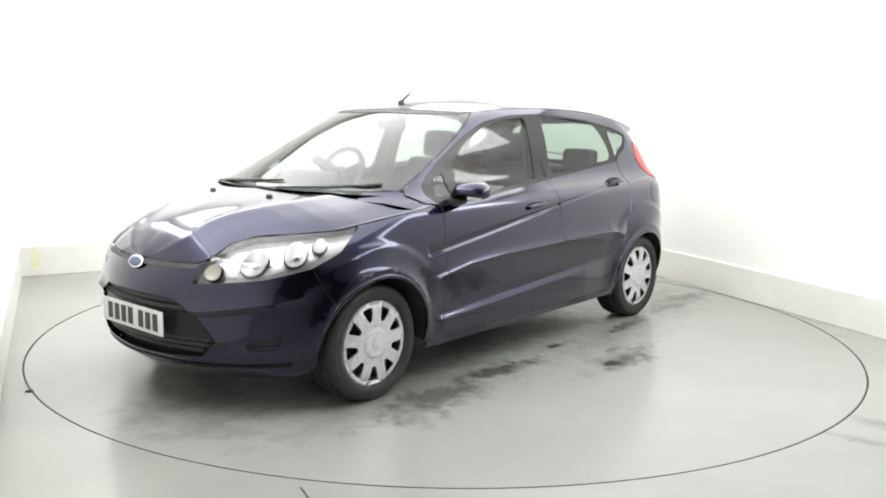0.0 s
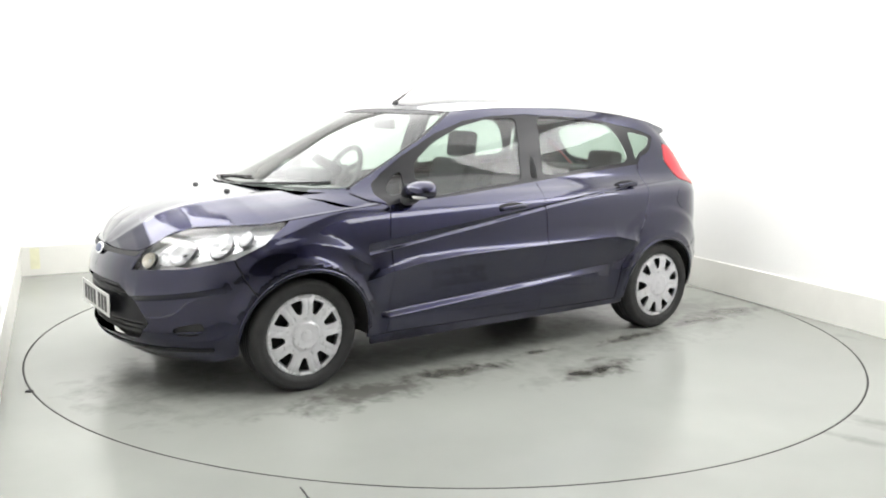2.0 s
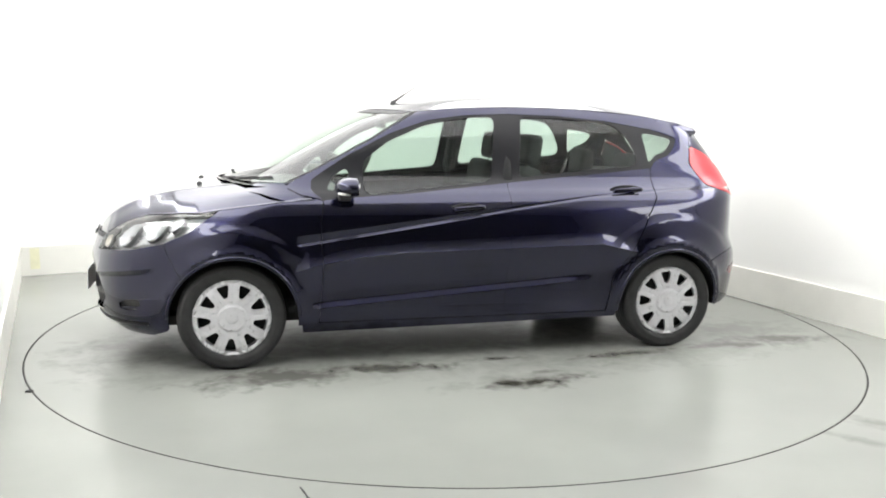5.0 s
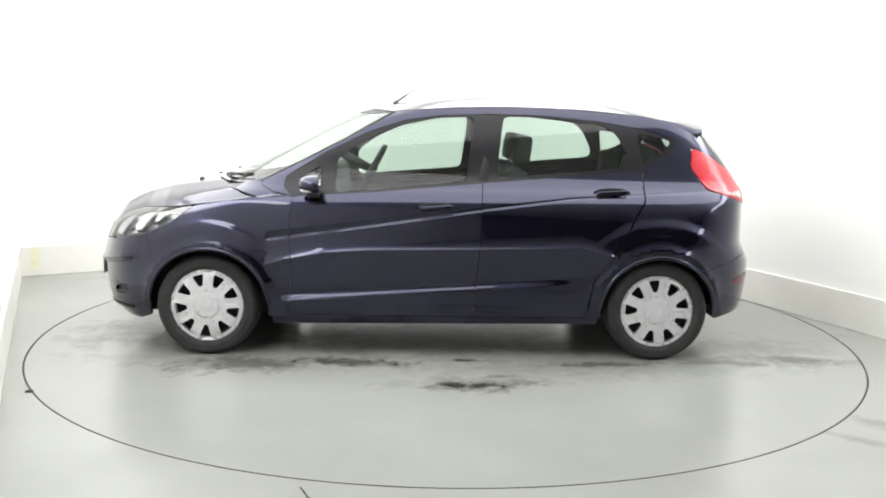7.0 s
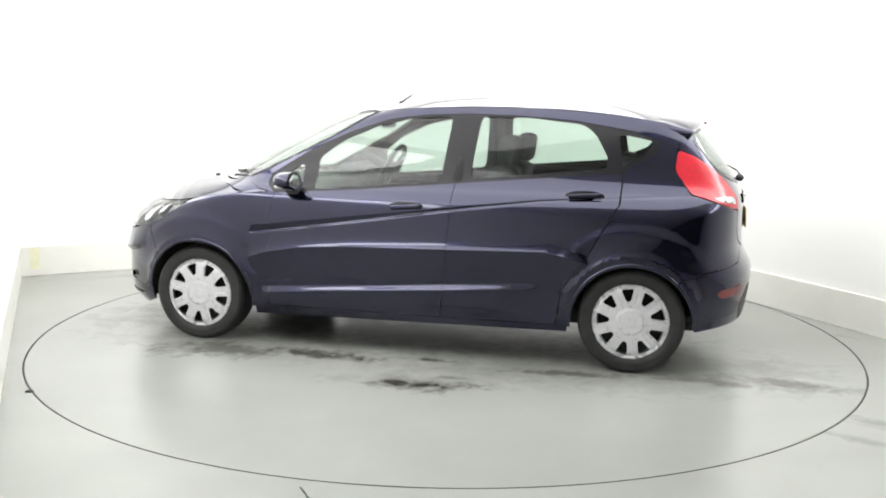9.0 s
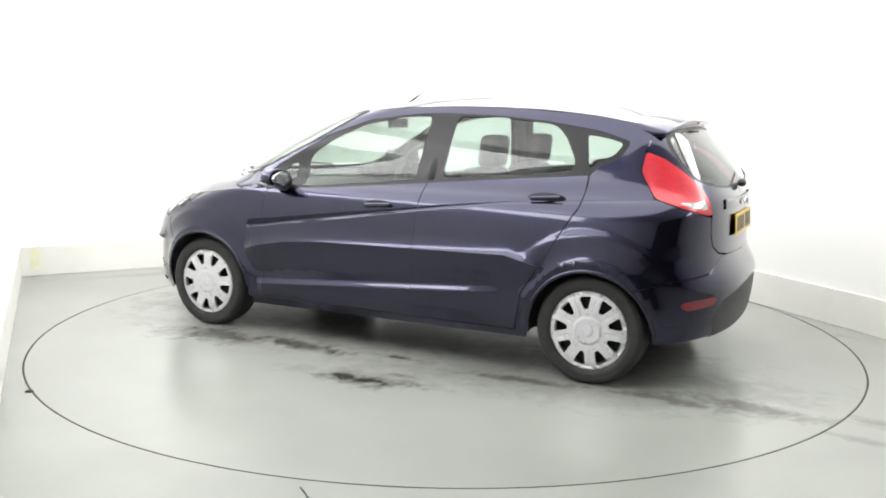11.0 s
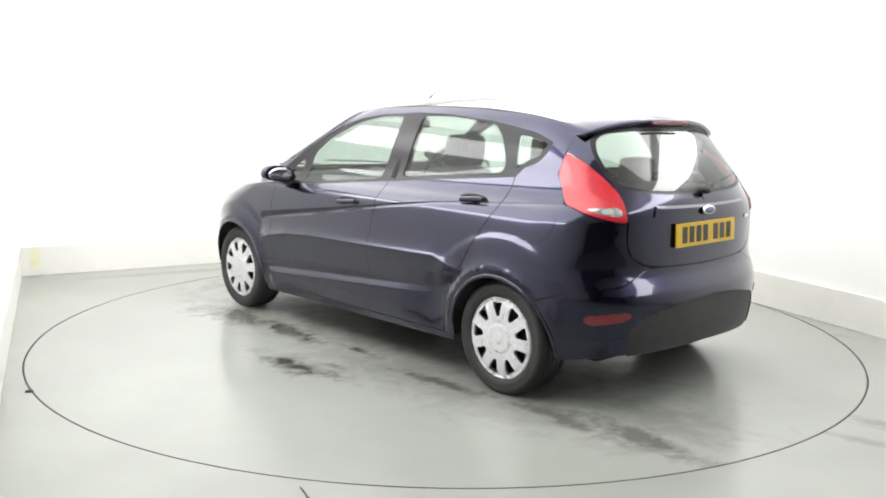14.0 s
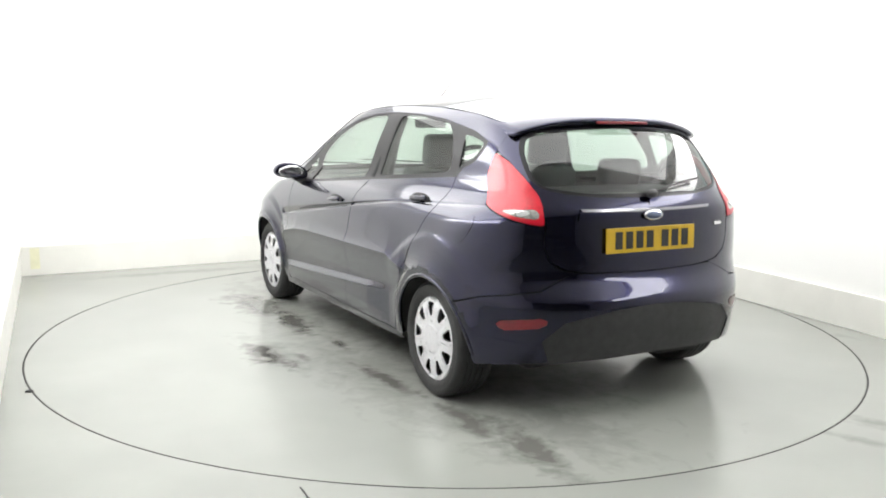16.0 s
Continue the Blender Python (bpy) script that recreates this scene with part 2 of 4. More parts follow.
def panel(name, outline, mat, parent, surface=None, holes=(), step=.03, depth=.014, offset=0.0, mode="pair", label="", up=False, lines=()):
    """A sheet on a curved surface with turned-in edges. mode: pair (left and right sheets), join (one sheet across the middle), left, right."""
    fn = surface or hull
    v, f, border = net(list(outline), [list(h) for h in holes], step, lines)
    e = 1e-3
    p = fn(v[:, 0], v[:, 1])
    du = fn(v[:, 0] + e, v[:, 1]) - fn(v[:, 0] - e, v[:, 1])
    dz = fn(v[:, 0], v[:, 1] + e) - fn(v[:, 0], v[:, 1] - e)
    n = np.cross(dz, du)
    ln = np.linalg.norm(n, axis=1, keepdims=True)
    n = n / np.maximum(ln, 1e-12)
    if up:
        n[n[:, 2] < 0] *= -1
    p = p + n * offset
    tri = p[f]
    fn_ = np.cross(tri[:, 1] - tri[:, 0], tri[:, 2] - tri[:, 0])
    flip = (fn_ * n[f].mean(1)).sum(1) < 0
    f = np.where(flip[:, None], f[:, ::-1], f)
    verts, norms, faces = [p], [n], [f]
    k = len(p)
    if depth:
        lp, lnorm, lf = [], [], []
        for a, b in border:
            if abs(p[a][1]) < 2e-3 and abs(p[b][1]) < 2e-3:
                continue
            t = p[b] - p[a]
            o = np.cross(t, n[a])
            o = o / max(np.linalg.norm(o), 1e-12)
            base = k + len(lp)
            m2 = (n[a] + o) / 1.4142
            lp += [p[a], p[b], p[b] - n[b] * depth, p[a] - n[a] * depth]
            lnorm += [m2, m2, o, o]
            lf += [(base, base + 1, base + 2), (base, base + 2, base + 3)]
        if lp:
            verts.append(np.array(lp)), norms.append(np.array(lnorm)), faces.append(np.array(lf))
    P, N, F = np.concatenate(verts), np.concatenate(norms), np.concatenate(faces)
    made = []
    sides = {"pair": (1, -1), "left": (1,), "right": (-1,), "join": (0,)}[mode]
    for s in sides:
        if s == 0:
            Pm, Nm = P * (1, -1, 1), N * (1, -1, 1)
            PP, NN, FF = np.concatenate([P, Pm]), np.concatenate([N, Nm]), np.concatenate([F, F[:, ::-1] + len(P)])
        else:
            PP, NN, FF = P * (1, s, 1), N * (1, s, 1), F if s == 1 else F[:, ::-1]
        me = bpy.data.meshes.new(name)
        me.from_pydata(PP.tolist(), [], FF.tolist())
        for q in me.polygons:
            q.use_smooth = True
        me.normals_split_custom_set_from_vertices(NN.tolist())
        me.materials.append(mat)
        ob = new(name, me)
        ob.parent = parent
        if label:
            ob["label"] = label
        made.append(ob)
    return made if len(made) > 1 else made[0]


# ---- body shape: plan outlines stacked over height ----
def curve(*pts):
    """Smooth monotone curve through (a, b) pairs."""
    a = np.array([p[0] for p in pts], float)
    b = np.array([p[1] for p in pts], float)
    h = np.diff(a)
    s = np.diff(b) / h
    m = np.empty(len(a))
    m[0], m[-1] = s[0], s[-1]
    for i in range(1, len(a) - 1):
        if s[i - 1] * s[i] <= 0:
            m[i] = 0
        else:
            w1, w2 = 2 * h[i] + h[i - 1], h[i] + 2 * h[i - 1]
            m[i] = (w1 + w2) / (w1 / s[i - 1] + w2 / s[i])

    def f(v):
        v = np.clip(np.asarray(v, float), a[0], a[-1])
        i = np.clip(np.searchsorted(a, v) - 1, 0, len(h) - 1)
        t = (v - a[i]) / h[i]
        return ((1 + 2 * t) * (1 - t) ** 2 * b[i] + t * (1 - t) ** 2 * h[i] * m[i]
                + t * t * (3 - 2 * t) * b[i + 1] + t * t * (t - 1) * h[i] * m[i + 1])
    return f


NOSE = curve((.14, 1.86), (.2, 1.95), (.27, 2.0), (.36, 2.015), (.46, 2.015), (.55, 2.01), (.62, 1.99), (.68, 1.955),
             (.74, 1.87), (.82, 1.66), (.9, 1.4), (.96, 1.27), (1.05, 1.105), (1.15, .915), (1.25, .71), (1.34, .485), (1.4, .26))
TAIL = curve((.14, -1.78), (.22, -1.85), (.3, -1.88), (.42, -1.897), (.5, -1.901), (.53, -1.897), (.56, -1.883), (.64, -1.842), (.66, -1.838), (.7, -1.836),
             (.86, -1.83), (.92, -1.825), (1.0, -1.79), (1.1, -1.725), (1.2, -1.65), (1.3, -1.565), (1.4, -1.46))
SIDE = curve((.14, .775), (.19, .80), (.26, .813), (.34, .817), (.42, .819), (.5, .824), (.57, .831),
             (.61, .833), (.65, .833), (.72, .830), (.79, .821), (.86, .804), (.91, .768), (.95, .722), (.99, .69), (1.06, .662), (1.15, .635),
             (1.25, .598), (1.33, .56), (1.4, .5))
START_F = curve((.14, 1.25), (.7, 1.2), (.85, 1.0), (.95, .82), (.99, .78), (1.05, .68), (1.2, .38), (1.34, .08), (1.4, -.1))
START_R = curve((.14, -1.2), (.6, -1.2), (.85, -1.2), (1.0, -1.25), (1.2, -1.18), (1.4, -1.05))
POW_R = curve((.14, 3.6), (.55, 3.6), (.8, 4.4), (.95, 5.6), (1.2, 5.6), (1.4, 3.8))
POW_F = curve((.14, 2.7), (.7, 2.6), (.95, 2.7), (1.4, 3.0))
TAPER = curve((-2, .034), (-1.2, .02), (-.6, .004), (0, 0), (.8, 0), (1.3, .01), (2.1, .02))
SPAN = .75
WHEELS = ((1.2445, .278), (-1.2445, .278))


RIDGE = ((.97, .500), (.81, .552), (.60, .590), (.34, .608), (-.80, .632), (-1.10, .560))    # widest line between the wheel arches (x, z)
CREASE = ((.93, .699), (-.75, .9015), (-1.62, .955))                                        # shoulder crease through the door handles (x, z)


def on_line(pts, x):
    return np.interp(-np.asarray(x, float), [-a for a, _ in pts], [b for _, b in pts])


def half_width(x, z):
    up = np.clip((z - .62) / .3, 0, 1)
    w = SIDE(z) - TAPER(x) * (.25 + .75 * up)
    # flared shelf: falls back slowly above the ridge and the arches, turns under quickly below
    d = z - on_line(RIDGE, x)
    shelf = np.where(d > 0, np.exp(-np.maximum(d, 0) / .042), np.clip(1 + d / .17, 0, 1)) * np.clip((.95 - x) / .1, 0, 1) * np.clip((x + 1.08) / .12, 0, 1)
    for cx, cz in WHEELS:
        r = np.hypot(x - cx, z - cz) - .352
        flare = np.where(r > 0, np.exp(-np.maximum(r, 0) / .042), 1.0) * np.clip((z - .22) / .2, 0, 1)
        shelf = np.maximum(shelf, flare)
        # outer edge of the flare, over the top of the wheel
        p = np.clip((r + .352 - (.445 if cx > 0 else .475)) / .05, 0, 1)
        w = w + .011 * (1 - p * p * (3 - 2 * p)) * np.clip((z - .56) / .13, 0, 1)
    w = w + .029 * shelf
    # lower door ledge rising rearwards, facing up
    zc = .338 + .070 * (.78 - x)
    q = np.clip((z - zc + .018) / .028, 0, 1)
    w = w + .019 * (1 - q) * np.clip((z - .19) / .12, 0, 1) * np.clip((.84 - x) / .05, 0, 1) * np.clip((x + .78) / .25, 0, 1)
    # shoulder crease: an undercut band, tall at the front, with a lip below
    g = on_line(CREASE, x) - z
    tall = np.interp(x, (-1.5, -.3, .2, .88), (.014, .018, .034, .050))
    deep = .0135 * np.clip((.915 - x) / .03, 0, 1) * np.interp(x, (-1.5, -.9, -.3, .5), (.12, .4, .75, 1))
    s = np.clip(g / (tall - .008), 0, 1)
    b = np.clip((g - tall + .008) / .011, 0, 1)
    return w - deep * (s - b)


def hull(u, z):
    """A point of the left body side: u runs along the outline from nose to tail, z is the height."""
    u, z = np.broadcast_arrays(np.asarray(u, float), np.asarray(z, float))
    a, b = START_F(z), START_R(z)
    q = math.pi / 2
    f = q * np.clip((u - a) / (SPAN * q), 0, 1) ** 1.35
    r = q * np.clip((b - u) / (SPAN * q), 0, 1) ** 1.6
    x = np.where(u > a, a + (NOSE(z) - a) * np.sin(f) ** (2 / POW_F(z)), np.where(u < b, b + (TAIL(z) - b) * np.sin(r) ** (2 / POW_R(z)), u))
    w = half_width(x, z)
    y = w * np.where(u > a, np.cos(f), np.where(u < b, np.cos(r) ** .8, 1.0))
    # ledge across the corner of the front bumper: leans back above, undercut below
    d = z - (.482 + .15 * (2.09 - u))
    out = .026 * np.where(d > 0, np.exp(-np.maximum(d, 0) / .042), np.clip(1 + d / .03, 0, 1))
    out = out * np.clip((u - 1.66) / .14, 0, 1) * np.clip((2.16 - u) / .08, 0, 1)
    return np.stack([x + out * np.sin(f), y + out * np.cos(f), z], -1)


def nose_u(z):
    return START_F(z) + SPAN * math.pi / 2


def tail_u(z):
    return START_R(z) - SPAN * math.pi / 2


def u_of_x(x, z):
    lo, hi = float(tail_u(z)), float(nose_u(z))
    for _ in range(40):
        mid = (lo + hi) / 2
        if hull(mid, z)[0] < x:
            lo = mid
        else:
            hi = mid
    return (lo + hi) / 2


def u_of_y(y, z, front=True):
    lo, hi = (float(START_F(z)), float(nose_u(z))) if front else (float(START_R(z)), float(tail_u(z)))
    for _ in range(40):
        mid = (lo + hi) / 2
        if hull(mid, z)[1] > y:
            lo = mid
        else:
            hi = mid
    return (lo + hi) / 2


# ---------------------------------------------------------------- the room
ALONG = Vector((0.411, -0.9116, 0))          # from the back wall towards the camera's end
CORNER_L = Vector((-3.40, 1.42, 0))
CORNER_R = Vector((0.93, 3.88, 0))
END_L = CORNER_L + ALONG * 10.0
END_R = CORNER_R + ALONG * 11.8
HEIGHT = 2.75
BOARD_H = 0.24
TABLE_R = 2.433


def wall(name, a, b, inward, mat, label, height=HEIGHT, thick=0.12, back=0.022, z0=0.0):
    """An upright slab whose inner face runs from a to b, set back a little behind the boards."""
    d = (b - a).normalized()
    n = Vector((-d.y, d.x, 0)) * inward
    mid = (a + b) / 2 - n * (back + thick / 2)
    bm = bmesh.new()
    box(bm, (b - a).length, thick, height, Matrix.Translation((mid.x, mid.y, z0 + height / 2)) @ Matrix.Rotation(math.atan2(d.y, d.x), 4, "Z"))
    return tagged(part(name, bm, mat, smooth=False), label, "wall", kind="structure")


CURVE_R = 1.5
BACK_DIR = (CORNER_R - CORNER_L).normalized()
TAN_B, TAN_R = CORNER_R - BACK_DIR * CURVE_R, CORNER_R + ALONG * CURVE_R


def corner_arc(out=0.0, n=48):
    """Points along the rounded corner, pushed outwards."""
    pts = []
    for i in range(n + 1):
        t = i / n
        p = TAN_B * (1 - t) ** 2 + CORNER_R * 2 * t * (1 - t) + TAN_R * t * t
        d = ((CORNER_R - TAN_B) * (1 - t) + (TAN_R - CORNER_R) * t).normalized()
        pts.append(p + Vector((-d.y, d.x, 0)) * out)
    return pts


def curved_slab(name, inner, outer_, height, mat):
    bm = bmesh.new()
    a, b = corner_arc(inner), corner_arc(outer_)
    rows = [[bm.verts.new((q.x, q.y, z)) for q in s] for s, z in ((a, 0), (a, height), (b, height), (b, 0))]
    for s, t in zip(rows, rows[1:] + rows[:1]):
        for i in range(len(s) - 1):
            bm.faces.new((s[i], s[i + 1], t[i + 1], t[i]))
    for i in (0, -1):
        bm.faces.new([s[i] for s in rows])
    bmesh.ops.recalc_face_normals(bm, faces=bm.faces[:])
    return part(name, bm, mat, smooth=False)


tagged(curved_slab("wall_corner", .022, .142, HEIGHT, WALL), "plain white rounded studio wall corner", "wall", kind="structure")
tagged(curved_slab("baseboard", 0, .021, BOARD_H, BOARD), "cream painted board along the curved wall foot", "skirting board", kind="structure")
wall("wall_back", CORNER_L - BACK_DIR * .15, TAN_B, -1, WALL, "plain matt white painted studio back wall")
wall("wall_left", CORNER_L - ALONG * .02, END_L, 1, WALL, "plain matt white painted studio side wall")
wall("wall_right", TAN_R, END_R, -1, WALL, "plain matt white painted studio side wall")
wall("wall_end", END_L, END_R, 1, END_WALL, "plain dark grey wall closing the studio")


def skirting(name, a, b, inward):
    d = (b - a).normalized()
    n = Vector((-d.y, d.x, 0)) * inward
    mid = (a + b) / 2 - n * 0.0105
    bm = bmesh.new()
    box(bm, (b - a).length, 0.021, BOARD_H, Matrix.Translation((mid.x, mid.y, BOARD_H / 2)) @ Matrix.Rotation(math.atan2(d.y, d.x), 4, "Z"), 0.004)
    return tagged(part(name, bm, BOARD, smooth=False), "cream painted board along the foot of the wall", "skirting board", kind="structure")


skirting("baseboard", CORNER_L, TAN_B, -1)
skirting("baseboard", CORNER_L, END_L, 1)
skirting("baseboard", TAN_R, END_R, -1)

# floor sheet with the round opening for the turntable
outer = [(CORNER_L.x - .3, CORNER_L.y + .3), (END_L.x - .4, END_L.y - .3), (END_R.x + .3, END_R.y - .3), (CORNER_R.x + .3, CORNER_R.y + .3)]
ring = [((TABLE_R + .0065) * math.cos(k * math.pi / 90), (TABLE_R + .0065) * math.sin(k * math.pi / 90)) for k in range(180)]
v, f, border = net(outer, [ring], .5)
bm = bmesh.new()
vs = [bm.verts.new((a, b, 0)) for a, b in v]
for t in f:
    bm.faces.new([vs[i] for i in t])
bmesh.ops.recalc_face_normals(bm, faces=bm.faces[:])
if bm.faces[:][0].normal.z < 0:
    bmesh.ops.reverse_faces(bm, faces=bm.faces[:])
rim = [e for e in bm.edges if e.is_boundary and all(math.hypot(q.co.x, q.co.y) < TABLE_R + .05 for q in e.verts)]
down = bmesh.ops.extrude_edge_only(bm, edges=rim)
for q in down["geom"]:
    if isinstance(q, bmesh.types.BMVert):
        q.co.z = -.08
tagged(part("floor", bm, FLOOR, smooth=False), "glossy pale grey painted concrete floor with scuffs", "floor", kind="structure")
bm = bmesh.new()
bmesh.ops.create_circle(bm, cap_ends=True, segments=96, radius=TABLE_R + .1, matrix=Matrix.Translation((0, 0, -.08)))
tagged(part("turntable_pit", bm, PIT, smooth=False), "dark shallow pit under the turntable", "pit", kind="structure")
bm = bmesh.new()
c = (CORNER_L + END_R) / 2
box(bm, 14, 9, .1, Matrix.Translation((c.x, c.y, HEIGHT + .05)) @ Matrix.Rotation(math.atan2(ALONG.y, ALONG.x), 4, "Z"))
tagged(part("ceiling", bm, CEILING, smooth=False), "plain white studio ceiling", "ceiling", kind="structure")

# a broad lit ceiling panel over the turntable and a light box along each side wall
ACROSS = Vector((0.9116, 0.411, 0))


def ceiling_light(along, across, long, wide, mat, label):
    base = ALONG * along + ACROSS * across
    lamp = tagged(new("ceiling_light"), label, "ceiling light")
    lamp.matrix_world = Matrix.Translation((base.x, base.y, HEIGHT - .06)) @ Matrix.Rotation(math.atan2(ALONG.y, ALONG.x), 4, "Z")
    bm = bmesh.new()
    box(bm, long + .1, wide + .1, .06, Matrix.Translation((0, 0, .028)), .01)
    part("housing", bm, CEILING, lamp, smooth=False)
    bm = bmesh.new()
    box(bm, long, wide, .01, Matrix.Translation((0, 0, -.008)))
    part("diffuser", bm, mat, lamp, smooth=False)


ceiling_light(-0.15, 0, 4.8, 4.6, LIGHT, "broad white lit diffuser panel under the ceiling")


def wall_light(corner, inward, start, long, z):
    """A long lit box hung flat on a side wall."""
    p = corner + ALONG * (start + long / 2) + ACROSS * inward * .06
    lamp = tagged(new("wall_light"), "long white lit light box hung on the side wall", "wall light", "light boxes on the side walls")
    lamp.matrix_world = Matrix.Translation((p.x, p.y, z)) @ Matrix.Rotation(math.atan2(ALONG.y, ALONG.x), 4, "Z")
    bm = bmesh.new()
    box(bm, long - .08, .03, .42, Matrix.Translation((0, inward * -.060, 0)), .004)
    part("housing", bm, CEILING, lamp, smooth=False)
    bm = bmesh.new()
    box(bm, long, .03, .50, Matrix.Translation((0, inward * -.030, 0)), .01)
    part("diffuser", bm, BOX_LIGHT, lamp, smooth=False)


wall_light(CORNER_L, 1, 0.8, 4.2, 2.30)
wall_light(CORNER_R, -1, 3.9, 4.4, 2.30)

# small marks of the room
d = (CORNER_R - CORNER_L).normalized()
p = CORNER_L + d * .1 + Vector((d.y, -d.x, 0)) * .002
tagged(box_part("tape_mark", (.07, .003, .17), Matrix.Translation((p.x, p.y, .14)) @ Matrix.Rotation(math.atan2(d.y, d.x), 4, "Z"), TAPE, None, 0),
       "faded yellow tape stuck on the skirting board", "tape")
tagged(box_part("floor_bolt", (.03, .03, .006), Matrix.Translation((-1.985, -1.43, .003)), UNDER, None, .002), "small dark bolt head in the floor", "bolt")
# Crack at a floor joint, drawn as thin dark rods on the surface.
bm = bmesh.new()
for a, b in (((-.515, -2.452), (-.49, -2.50)), ((-.49, -2.50), (-.462, -2.56)), ((-.462, -2.56), (-.45, -2.66))):
    rod(bm, (*a, .001), (*b, .001), .003, 6)
tagged(part("floor_crack", bm, UNDER), "thin dark crack along a joint in the floor", "cable")

# ---------------------------------------------------------------- the turntable
turntable = tagged(new("turntable"), "round grey painted turntable flush with the floor, stained", "turntable")
bm = bmesh.new()
lathe(bm, [(0.001, .0), (1.2, .0), (TABLE_R - .004, .0), (TABLE_R, -.004), (TABLE_R, -.05)], 180)
bm.transform(Matrix.Rotation(math.pi / 2, 4, "X"))
bmesh.ops.transform(bm, matrix=Matrix.Identity(4), verts=bm.verts[:])
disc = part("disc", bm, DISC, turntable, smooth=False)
bm = bmesh.new()
lathe(bm, [(TABLE_R + .0005, .0012), (TABLE_R + .004, .0005), (TABLE_R + .004, -.05), (TABLE_R + .0005, -.05)], 180)
bm.transform(Matrix.Rotation(math.pi / 2, 4, "X"))
part("edge_ring", bm, UNDER, turntable, "dark steel edge ring", smooth=False)

# ---------------------------------------------------------------- the car: x forward, y to its left, origin between the axles on the ground
car = tagged(new("hatchback_car"), "dark navy blue five-door hatchback car with silver wheel covers", "car")


def A(x, z):
    return (u_of_x(x, z), z)


def Y(y, z, front=True):
    return (u_of_y(y, z, front), z)


def N0(z):
    return (float(nose_u(z)), z)


def T0(z):
    return (float(tail_u(z)), z)


def NC(z0, z1, n=8):
    return [N0(z0 + (z1 - z0) * i / n) for i in range(n + 1)]


def TC(z0, z1, n=8):
    return [T0(z0 + (z1 - z0) * i / n) for i in range(n + 1)]


def arch(cx, r, a0, a1, n=18, cz=.265):
    out = []
    for i in range(n + 1):
        a = radians(a0 + (a1 - a0) * i / n)
        z = cz + r * math.sin(a)
        out.append(A(cx + r * math.cos(a), z))
    return out


def belt(x):
    return .955 - .088 * x


GAP = .004
LAMP = [(2.12, .602), (2.078, .698), (2.02, .752), (1.924, .783), (1.72, .801), (1.55, .811), (1.43, .828), (1.51, .738), (1.64, .676), (1.85, .630)]
BONNET_EDGE = [(.81, .893), (1.0, .880), (1.2, .866), (1.43, .838), (1.55, .819), (1.72, .808), (1.924, .790), (2.02, .760), (2.083, .706), (2.12, .684), (2.23, .675), N0(.672)]
LIP = [(a, b - .006) for a, b in BONNET_EDGE]

def strands(pts, offsets):
    """Straight mesh lines along a bent line, at several heights over it."""
    return [((a[0], a[1] + g), (b[0], b[1] + g)) for a, b in zip(pts, pts[1:]) for g in offsets]


LEDGE = ((1.0, .338 - .070 * .22), (-.85, .338 + .070 * 1.63))
BAND = ((.93, .699 - .050), (.2, .787 - .034), (-.3, .8473 - .018), (-.75, .9015 - .017), (-1.5, .948 - .014))
CREASES = (strands(CREASE, (.004, 0, -.004)) + strands(BAND, (.011, .008, .003, -.003, -.006)) + strands(LEDGE, (-.021, -.018, -.009, 0, .010, .013))
           + strands(RIDGE, (-.003, 0, .003, .012, .026)))
# wings
panel("front_wing", [(.800, .235), (.775, .50), (.787, .75), (.771, .884)] + LIP[:4] + [(1.426, .824), (1.504, .734), (1.636, .669)] + arch(1.235, .333, 41, 187) + [(.885, .225)], PAINT, car, step=.014, lines=CREASES, label="navy painted front wing")
# doors
FD = [(.795, .24), (.77, .50), (.782, .75), (.765, .884), (.70, .893), (.3, belt(.3) - .012), (-.265, belt(-.265) - .012), (-.25, .6), (-.215, .24)]
RD = [(-.2195, .24), (-.2545, .6), (-.2695, belt(-.275) - .012), (-.8, belt(-.8) - .012), (-1.165, belt(-1.15) - .012), (-1.155, .89), (-1.098, .794), (-1.005, .62), (-.88, .44), (-.845, .24)]
front_doors = panel("front_door", FD, PAINT, car, step=.014, lines=CREASES, label="navy painted front door")
rear_doors = panel("rear_door", RD, PAINT, car, step=.014, lines=CREASES, label="navy painted rear door")
# sill under the doors
panel("sill", [(.885, .222), (.80, .232), (-.85, .232), (-.915, .225), (-.91, .203), (.88, .183)], PAINT, car)
# body side frame: rear quarter, roof rail and windscreen pillar
DLO_TOP = [(-1.345, 1.222), (-1.12, 1.283), (-.9, 1.318), (-.6, 1.342), (-.3, 1.350), (-.05, 1.338), A(.16, 1.309), A(.38, 1.236), A(.61, 1.122), A(.82, .987)]
SCREEN = [Y(.688, .972), Y(.667, 1.03), Y(.640, 1.12), Y(.609, 1.21), Y(.566, 1.3), Y(.522, 1.352)]
RAIL = [A(.24, 1.352), A(.1, 1.365), (-.12, 1.379), (-.4, 1.385), (-.75, 1.378), A(-1.1, 1.352), A(-1.38, 1.31)]
SIDE_FRAME = ([(-.93, .232), (-.853, .232), (-.888, .44), (-1.013, .62), (-1.106, .794), (-1.164, .89), (-1.174, belt(-1.16) - .01), (-1.21, 1.085), (-1.34, 1.205)]
              + DLO_TOP + [(.82, .93), (.775, .892), (.80, .899), Y(.712, .948)] + [(a + .01, b) for a, b in SCREEN] + RAIL
              + [(-1.62, 1.262), (-1.475, 1.18), (-1.395, 1.075), (-1.485, .945), (-1.83, .890), (-2.02, .860), (-2.038, .775), (-2.067, .711), (-2.128, .670), (-2.17, .662), (-2.03, .59), (-1.70, .553)] + arch(-1.245, .318, 131, -4))
